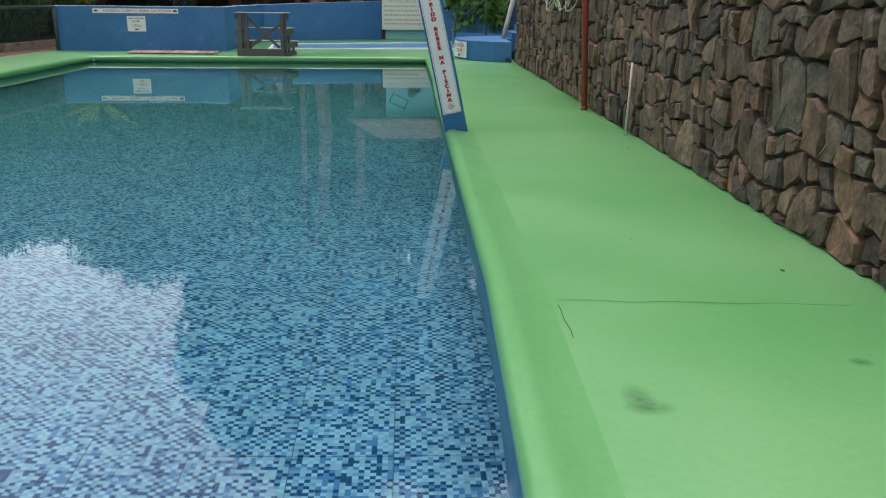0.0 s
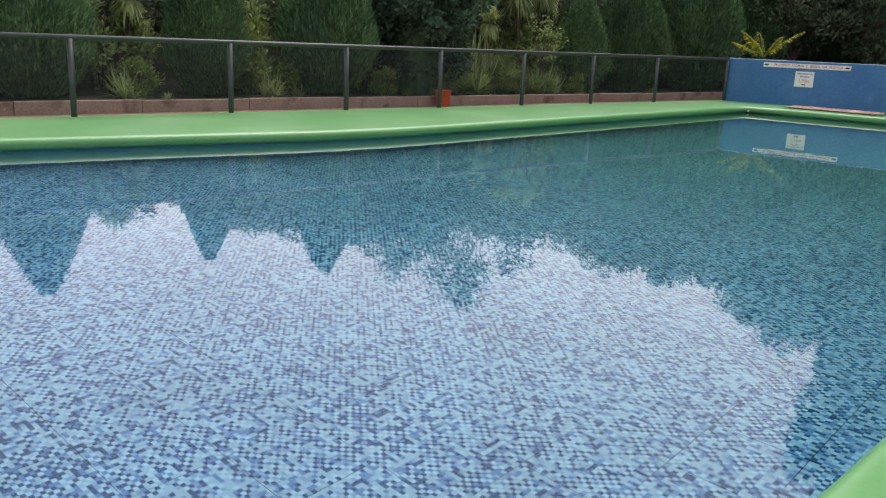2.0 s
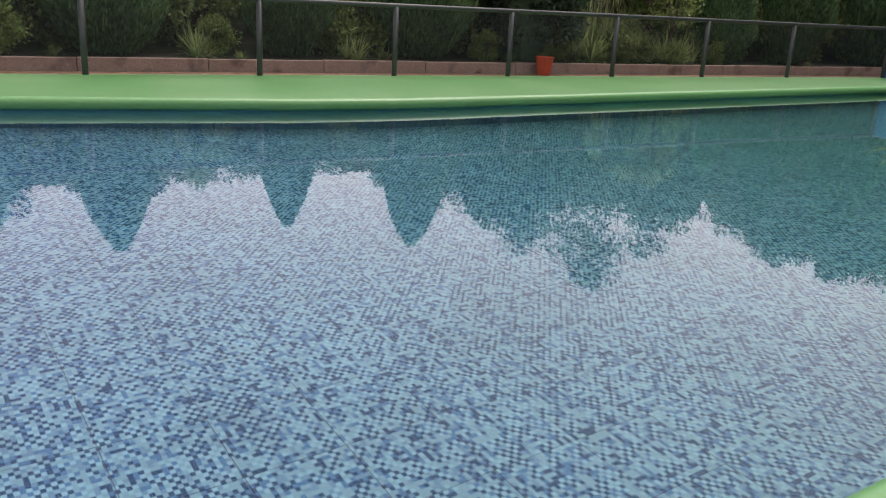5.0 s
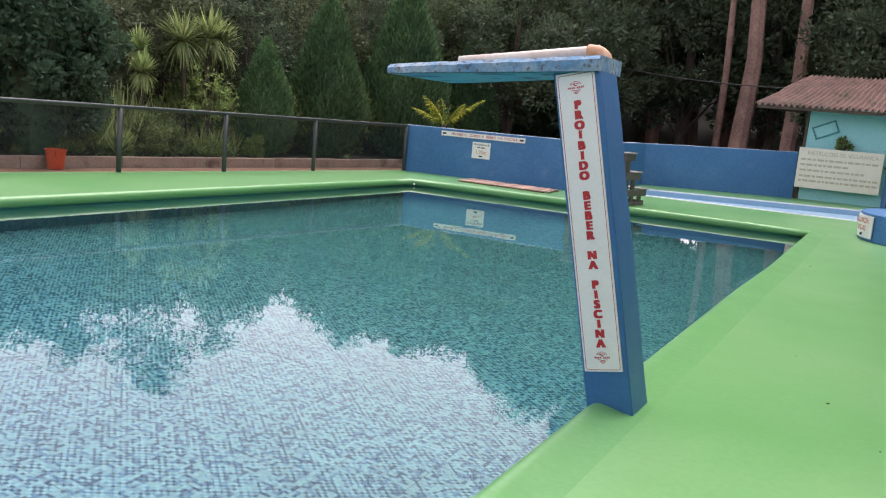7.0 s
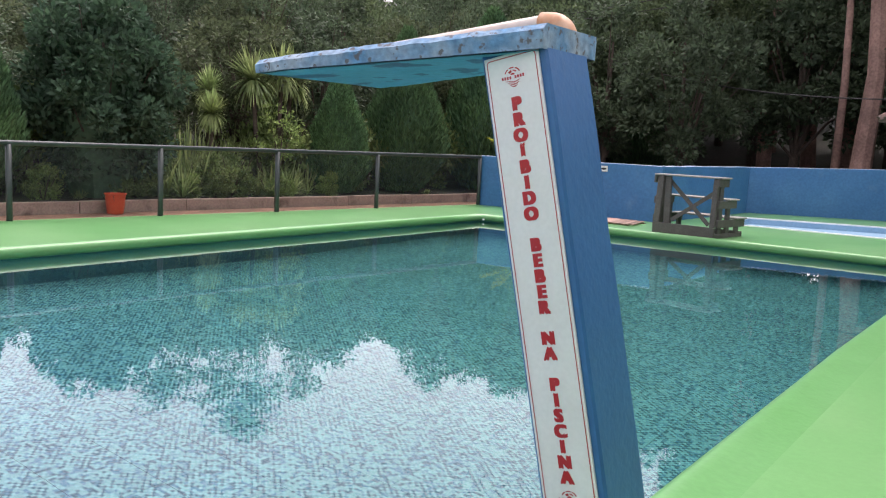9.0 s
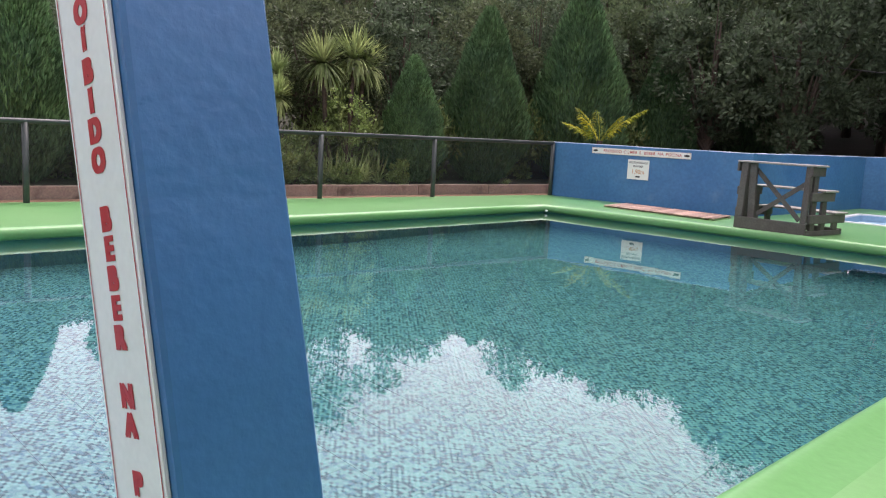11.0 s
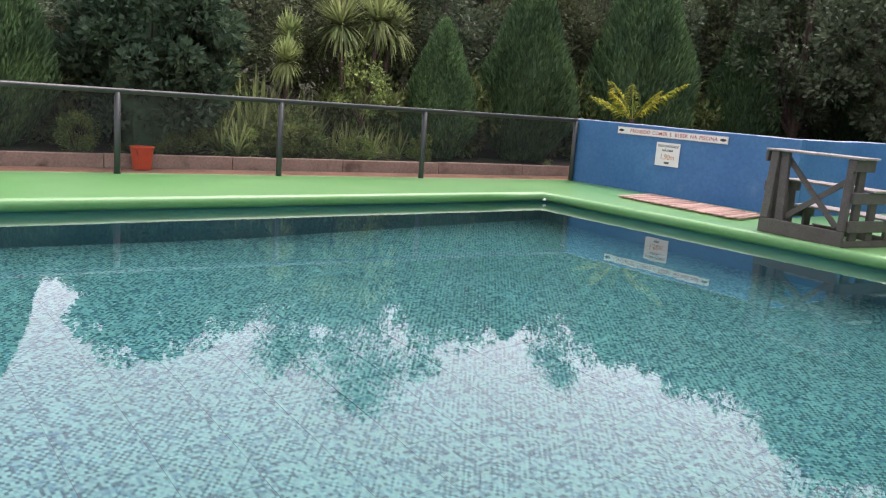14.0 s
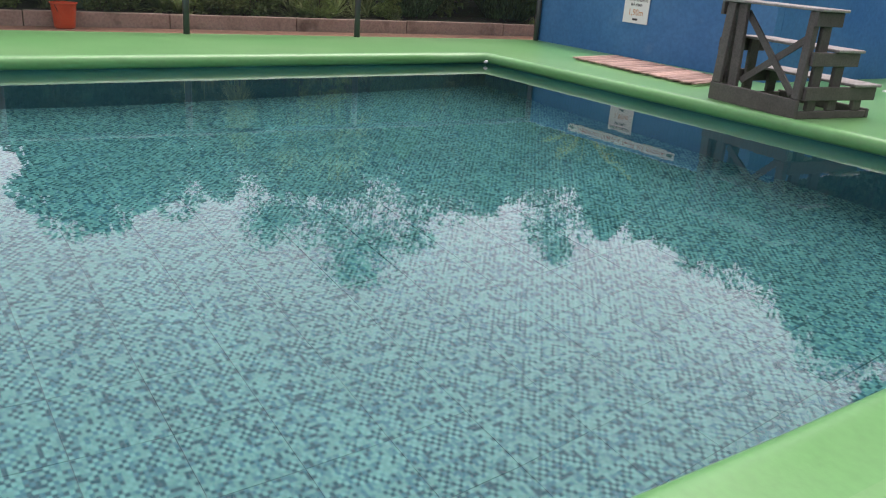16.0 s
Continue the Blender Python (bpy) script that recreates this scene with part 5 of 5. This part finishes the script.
# woods on the slope
w1 = make_broadleaf("forest_tree", 7.0, 2.6, 80, 190, 0.17, FOREST, 101, "leafy green tree in the wood behind the pool", 0.18)
w2 = make_broadleaf("forest_tree", 7.0, 2.4, 70, 190, 0.18, FORESTDARK, 102, "dark leafy tree in the wood behind the pool", 0.15)
w3 = make_broadleaf("forest_tree", 6.5, 2.6, 74, 190, 0.17, FORESTPALE, 103, "olive green leafy tree in the wood behind the pool", 0.2)
airy = make_broadleaf("airy_tree", 18.0, 5.6, 120, 75, 0.30, FORESTDARK, 104, "tall open-branched tree above the wood", 0.22, "tree", 0.14, 0.5)
euc = make_broadleaf("eucalyptus", 27.0, 4.2, 70, 130, 0.5, EUCLEAF, 105, "tall eucalyptus with a bare pinkish trunk", 0.32, "eucalyptus", 0.30, 0.0, 1.3, EUCBARK, 0.7, True)


def skyline(x, y):
    """How high the wood stands at a place, seen over the pool."""
    dx, dy = x - 1.0, y + 3.0
    az, dist = math.degrees(math.atan2(-dx, dy)), math.hypot(dx, dy)
    e = float(np.interp(az, (0, 20, 24, 28, 34, 36, 38, 41, 46, 51, 57, 61, 65, 76, 81, 110), (19, 18.5, 17.8, 15.8, 15.8, 15.0, 13.5, 15.0, 14.6, 14.2, 15.6, 14.9, 13.0, 12.4, 14.2, 14.2)))
    if dist < 25:
        e = min(e, 10.8)
    elif dist < 40:
        e -= 2.2 if az < 37 else 0
    elif az > 37:
        e -= 1.6
    return dist * math.tan(radians(e)) - 1.7


random.seed(77)
protos = [w1, w2, w3, w2]
first = {id(w1), id(w2), id(w3)}
spots = []
for row, (out, gap) in enumerate(((8.6, 3.3), (11.5, 3.9), (15.5, 4.6), (20.5, 5.5))):
    s = -34 + row * 1.3
    while s < 22:
        p = fence_at(s, out + random.uniform(-0.7, 0.7))
        spots.append((p.x, p.y))
        s += gap * random.uniform(0.8, 1.2)
for row, (yy, gap) in enumerate(((27.0, 3.6), (32.5, 4.2), (39.0, 5.0))):
    x = -13 + row
    while x < 16:
        spots.append((x, yy + random.uniform(-1, 1)))
        x += gap * random.uniform(0.8, 1.2)
for row, (dist, gap) in enumerate(((50.0, 4.2), (58.0, 4.4), (66.0, 4.6), (75.0, 5.2))):
    az = -22.0 + row
    while az < 112:
        spots.append((1.0 - math.sin(radians(az)) * (dist + random.uniform(-2, 2)), -3.0 + math.cos(radians(az)) * (dist + random.uniform(-2, 2))))
        az += math.degrees(gap / dist) * random.uniform(0.8, 1.2)
for x, y in spots:
    pr = protos[random.randrange(4)]
    g = ground_z(x, y)
    top = skyline(x, y) * random.uniform(0.95, 1.07) - g
    hh = 7.0 if pr is not w3 else 6.5
    k = max(0.45, min(top / hh, 3.2))
    wide = max(0.85, min(k, 1.35))
    turn = random.uniform(0, 6.28)
    if -6.5 < x < 0 and 24 < y < 31:
        continue
    m = Matrix.LocRotScale((x, y, g - 0.1), Euler((0, 0, turn)), (wide, wide, k))
    if id(pr) in first:
        first.discard(id(pr))
        pr.matrix_basis = m
    else:
        copy_thing(pr, m).matrix_basis = m

move(airy, -22.6, 18.6, None, 0.54, 0.5, 0.98)
for x, y, s, t, k in ((-24.6, 15.6, 0.46, 4.0, 0.95), (-17.0, 22.4, 0.34, 1.0, 1.25), (-15.1, 37.9, 0.62, 2.2, 1.28)):
    place(airy, x, y, None, s, t, k)
move(euc, -4.55, 30.0, None, 1.0, 0.3)
for x, y, s, t in ((-2.75, 30.3, 0.85, 1.3), (-9.0, 34.5, 0.9, 2.2), (-8.6, 40.5, 1.0, 3.1), (-12.6, 46.5, 0.95, 0.9), (1.5, 33.0, 1.0, 4.0), (-6.5, 38.5, 1.05, 5.0), (5.0, 36.0, 1.0, 5.6), (9.5, 33.5, 1.0, 2.9), (-1.0, 41.0, 1.05, 0.2), (-11.5, 44.0, 1.05, 1.8), (14.0, 30.0, 0.9, 3.7)):
    place(euc, x, y, None, s, t)
slim = empty("eucalyptus", pose(-5.35, 30.2, ground_z(-5.35, 30.2)), "slender young eucalyptus trunk at the wood's edge", "eucalyptus")
part("trunk", tube_bm([(0, 0, -0.3), (0.05, 0, 4), (-0.1, 0, 9), (-0.05, 0, 14)], [0.16, 0.13, 0.10, 0.04], 10), EUCBARK, slim, smooth=True)
_c = bpy.data.objects.new("crown", thin.children[1].data if len(thin.children) > 1 else None)
scene.collection.objects.link(_c)
_c.parent = slim
_c.matrix_basis = Matrix.LocRotScale((0, 0, 8), None, (2.2, 2.2, 2.6))

# bank beside the hut: broad-leaved shrub, and trees above the stone wall
bl = make_shrub("broadleaf_shrub", 2.6, 1.3, 2900, 0.36, BIGLEAF, 90, "broad-leaved green shrub overhanging the blue parapet")
move(bl, 2.35, 22.1, -0.3, 1.15, 0.0, 1.02)
place(bl, 4.2, 22.0, 1.2, 1.1, 2.0)
place(bl, 3.9, 17.8, 1.3, 0.8, 1.0)
for x, y, s in ((8, 19.5, 1.3), (9, 24.0, 1.4)):
    place(w1 if int(x) % 2 else w2, x, y, None, s, x + y)

hang = make_shrub("potted_fern", 0.42, 0.24, 500, 0.10, SHRUB, 95, "small green plant hanging on the hut wall", "potted plant")
move(hang, -0.25, 21.33, 1.40)

# pole and cables
pole = empty("utility_pole", pose(-17.6, 30.0, 0.8), "brown wooden utility pole among the trees", "pole")
part("pole_shaft", tube_bm([(0, 0, -1), (0, 0, 6.4)], [0.16, 0.12], 10), BARK, pole, smooth=True)
part("crossarm", box_bm(-0.6, 0.6, -0.05, 0.05, 5.75, 5.87), BARK, pole)
part("insulator", tube_bm([(0.5, 0, 5.87), (0.5, 0, 6.05)], 0.05, 8), WHITE, pole)
for k, (a, b, sag) in enumerate((((-17.2, 30, 6.7), (14.0, 26.0, 10.5), 0.7), ((-17.9, 30, 6.9), (14.0, 27.0, 11.3), 0.6), ((-17.6, 30, 6.4), (-0.5, 21.9, 3.1), 0.9))):
    c = empty("cable", pose(0, 0, 0), "thin dark overhead cable", "cable")
    part("wire", tube_bm([tuple(a[i] + (b[i] - a[i]) * u / 16 - (sag * 4 * (u / 16) * (1 - u / 16) if i == 2 else 0) for i in range(3)) for u in range(17)], 0.018, 5), WIRE, c)

# ---- pieces: stones of the wall, tiles of the pool ----
random.seed(12)


def stone_warp(y, z):
    """Shifts a place of the stone pattern so that courses and joints wander."""
    w = 0.13 * noise.noise((y * 2.3, z * 2.3, 3.0)) + 0.06 * noise.noise((y * 7, z * 7, 9.0))
    h = 0.14 * noise.noise((y * 2.3, z * 2.1, 13.0)) + 0.05 * noise.noise((y * 7, z * 7, 19.0))
    return y + w, z + h * min(1, max(z, 0) * 6)


def stone_split(a, c, out):
    """Cuts a stretch of wall again and again, until the blocks have the size of a stone."""
    w, h = c[0] - a[0], c[1] - a[1]
    limit = random.choice((0.18, 0.26, 0.33, 0.40, 0.48))
    if max(w, h) < limit or (max(w, h) < 0.46 and random.random() < 0.16):
        out.append((a, c))
        return
    k = random.uniform(0.34, 0.66)
    if w * random.uniform(0.75, 1.3) > h * 1.12:
        stone_split(a, (a[0] + w * k, c[1]), out)
        stone_split((a[0] + w * k, a[1]), c, out)
    else:
        stone_split(a, (c[0], a[1] + h * k), out)
        stone_split((a[0], a[1] + h * k), c, out)


def stone_cells(y0, y1):
    """Rubble of mixed block sizes with wandering joints."""
    y = y0
    while y < y1:
        wide = random.uniform(0.55, 1.2)
        z = 0.0
        while z < 2.45:
            high = random.uniform(0.45, 0.95)
            cuts = []
            stone_split((y, z), (y + wide, z + high), cuts)
            for (ya, za), (yb, zb) in cuts:
                poly = []
                cut = min(yb - ya, zb - za)
                q = [random.uniform(0.0, 0.30) * cut for _ in range(4)]
                ring = [(ya + q[0], za), (yb - q[1], za), (yb, za + q[1] * 0.8), (yb, zb - q[2]), (yb - q[2] * 0.8, zb), (ya + q[3], zb), (ya, zb - q[3] * 0.8), (ya, za + q[0] * 0.8)]
                for i, p in enumerate(ring):
                    n = ring[(i + 1) % 8]
                    k = max(1, round(math.dist(p, n) / 0.12))
                    poly += [stone_warp(p[0] + (n[0] - p[0]) * j / k, p[1] + (n[1] - p[1]) * j / k) for j in range(k)]
                poly = [(min(max(p, y0 + 0.02), y1), min(max(r, 0.0), stone_top(p))) for p, r in poly]
                if max(r for p, r in poly) - min(r for p, r in poly) > 0.05 and max(p for p, r in poly) - min(p for p, r in poly) > 0.05:
                    yield poly
            z += high
        y += wide


def stone_geometry(poly):
    """A rough flat-faced block: corners cut and jogged, tight at its joints."""
    cy, cz = sum(p[0] for p in poly) / len(poly), sum(p[1] for p in poly) / len(poly)
    size = max(0.08, max(math.dist(p, (cy, cz)) for p in poly))
    vs, n = [], len(poly)
    bulge, ty, tz = random.uniform(0.006, 0.05), random.uniform(-0.12, 0.12), random.uniform(-0.10, 0.12)
    gap = random.uniform(0.004, 0.014) / size
    for r, (edge, depth) in enumerate(((0.4, -0.045), (1.0, 0.55), (1.0, 1.0))):
        for a, b in poly:
            k = 1 - gap * (1 + edge) - (0.07 if r == 2 else 0) - random.uniform(0, 0.06)
            y, z = cy + (a - cy) * k, cz + (b - cz) * k
            x = WALL_X - (depth * bulge if depth > 0 else depth)
            if r == 2:
                x -= (y - cy) * ty + (z - cz) * tz + random.uniform(-0.010, 0.010)
            vs.append((x, y, max(z, 0.0)))
    fs = [(r * n + i, r * n + (i + 1) % n, (r + 1) * n + (i + 1) % n, (r + 1) * n + i) for r in range(2) for i in range(n)]
    vs.append((WALL_X - bulge - random.uniform(-0.004, 0.014), cy, cz))
    fs += [(2 * n + i, 2 * n + (i + 1) % n, 3 * n) for i in range(n)]
    return vs, fs


rest_v, rest_f, count = [], [], 0
for poly in stone_cells(-14.0, 10.4):
    vs, fs = stone_geometry(poly)
    my = sum(p[0] for p in poly) / len(poly)
    if -5.6 < my < 4.2 and count < 300:
        obj("stone", vs, fs, STONE, backing)
        count += 1
    else:
        b0 = len(rest_v)
        rest_v += vs
        rest_f += [tuple(i + b0 for i in f) for f in fs]
st = obj("stones", rest_v, rest_f, STONEREST, backing)
st["kind"] = "stuff"

# pool floor: bed of grout, then tiles; the nearest are pieces of their own
bed_y = [-9.0, -SLOPE_Y, 10.5 - SLOPE_Y, 12.0]
pool_floor = obj("floor", [(x, y, floor_z(y) - 0.012) for y in bed_y for x in (-10.4, 0.1)], [(0, 1, 3, 2), (2, 3, 5, 4), (4, 5, 7, 6)], GROUT)
tagged(pool_floor, "pool floor laid with blue mosaic-printed tiles", "pool floor", kind="structure")
TS = TILE
tile_me = None
rest_v, rest_f, count = [], [], 0
for j in range(44):
    y0 = -9.155 + j * TS
    for i in range(22):
        x0 = -(i + 1) * TS
        zc0, zc1 = floor_z(y0), floor_z(y0 + TS)
        if -7.4 < y0 < 0.0 and i < 17 and count < 300 and y0 + TS < -SLOPE_Y + 0.01:
            if tile_me is None:
                g = 0.0022
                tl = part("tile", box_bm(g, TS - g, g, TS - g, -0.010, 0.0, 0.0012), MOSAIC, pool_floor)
                tile_me = tl
                tl.matrix_basis = pose(x0, y0, zc0)
            else:
                share("tile", tile_me, pose(x0, y0, zc0), pool_floor)
            count += 1
        else:
            g = 0.0022
            b0 = len(rest_v)
            rest_v += [(x0 + g, y0 + g, zc0), (x0 + TS - g, y0 + g, zc0), (x0 + TS - g, y0 + TS - g, zc1), (x0 + g, y0 + TS - g, zc1)]
            rest_v += [(x, y, z - 0.01) for x, y, z in rest_v[b0:b0 + 4]]
            rest_f += [(b0, b0 + 1, b0 + 2, b0 + 3)] + [(b0 + 4 + k, b0 + 4 + (k + 1) % 4, b0 + (k + 1) % 4, b0 + k) for k in range(4)]
for j in range(44):
    y0 = -9.155 + j * TS
    b0 = len(rest_v)
    rest_v += [(0.002, y0 + 0.002, floor_z(y0)), (0.064, y0 + 0.002, floor_z(y0)), (0.064, y0 + TS - 0.002, floor_z(y0 + TS)), (0.002, y0 + TS - 0.002, floor_z(y0 + TS))]
    rest_f.append((b0, b0 + 1, b0 + 2, b0 + 3))
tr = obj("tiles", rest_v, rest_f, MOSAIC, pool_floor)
tr["kind"] = "stuff"

# narrow upright tiles round the pool wall
rest_v, rest_f = [], []
inner = inset(POOL, 0.062)
for i in range(len(inner)):
    a, b = Vector(inner[i]), Vector(inner[(i + 1) % len(inner)])
    L = (b - a).length
    d = (b - a) / L
    nrm = Vector((-d.y, d.x)) * 0.008
    k = int(L / 0.05)
    for q in range(k):
        p0, p1 = a + d * (L * q / k + 0.002), a + d * (L * (q + 1) / k - 0.002)
        for z0, z1 in ((-0.40, -0.116), (-0.80, -0.405), (-2.2, -0.805)):
            b0 = len(rest_v)
            rest_v += [(p0.x, p0.y, z0), (p1.x, p1.y, z0), (p1.x, p1.y, z1), (p0.x, p0.y, z1)]
            rest_f.append((b0, b0 + 1, b0 + 2, b0 + 3))
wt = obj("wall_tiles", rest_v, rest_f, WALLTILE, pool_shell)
wt["kind"] = "stuff"
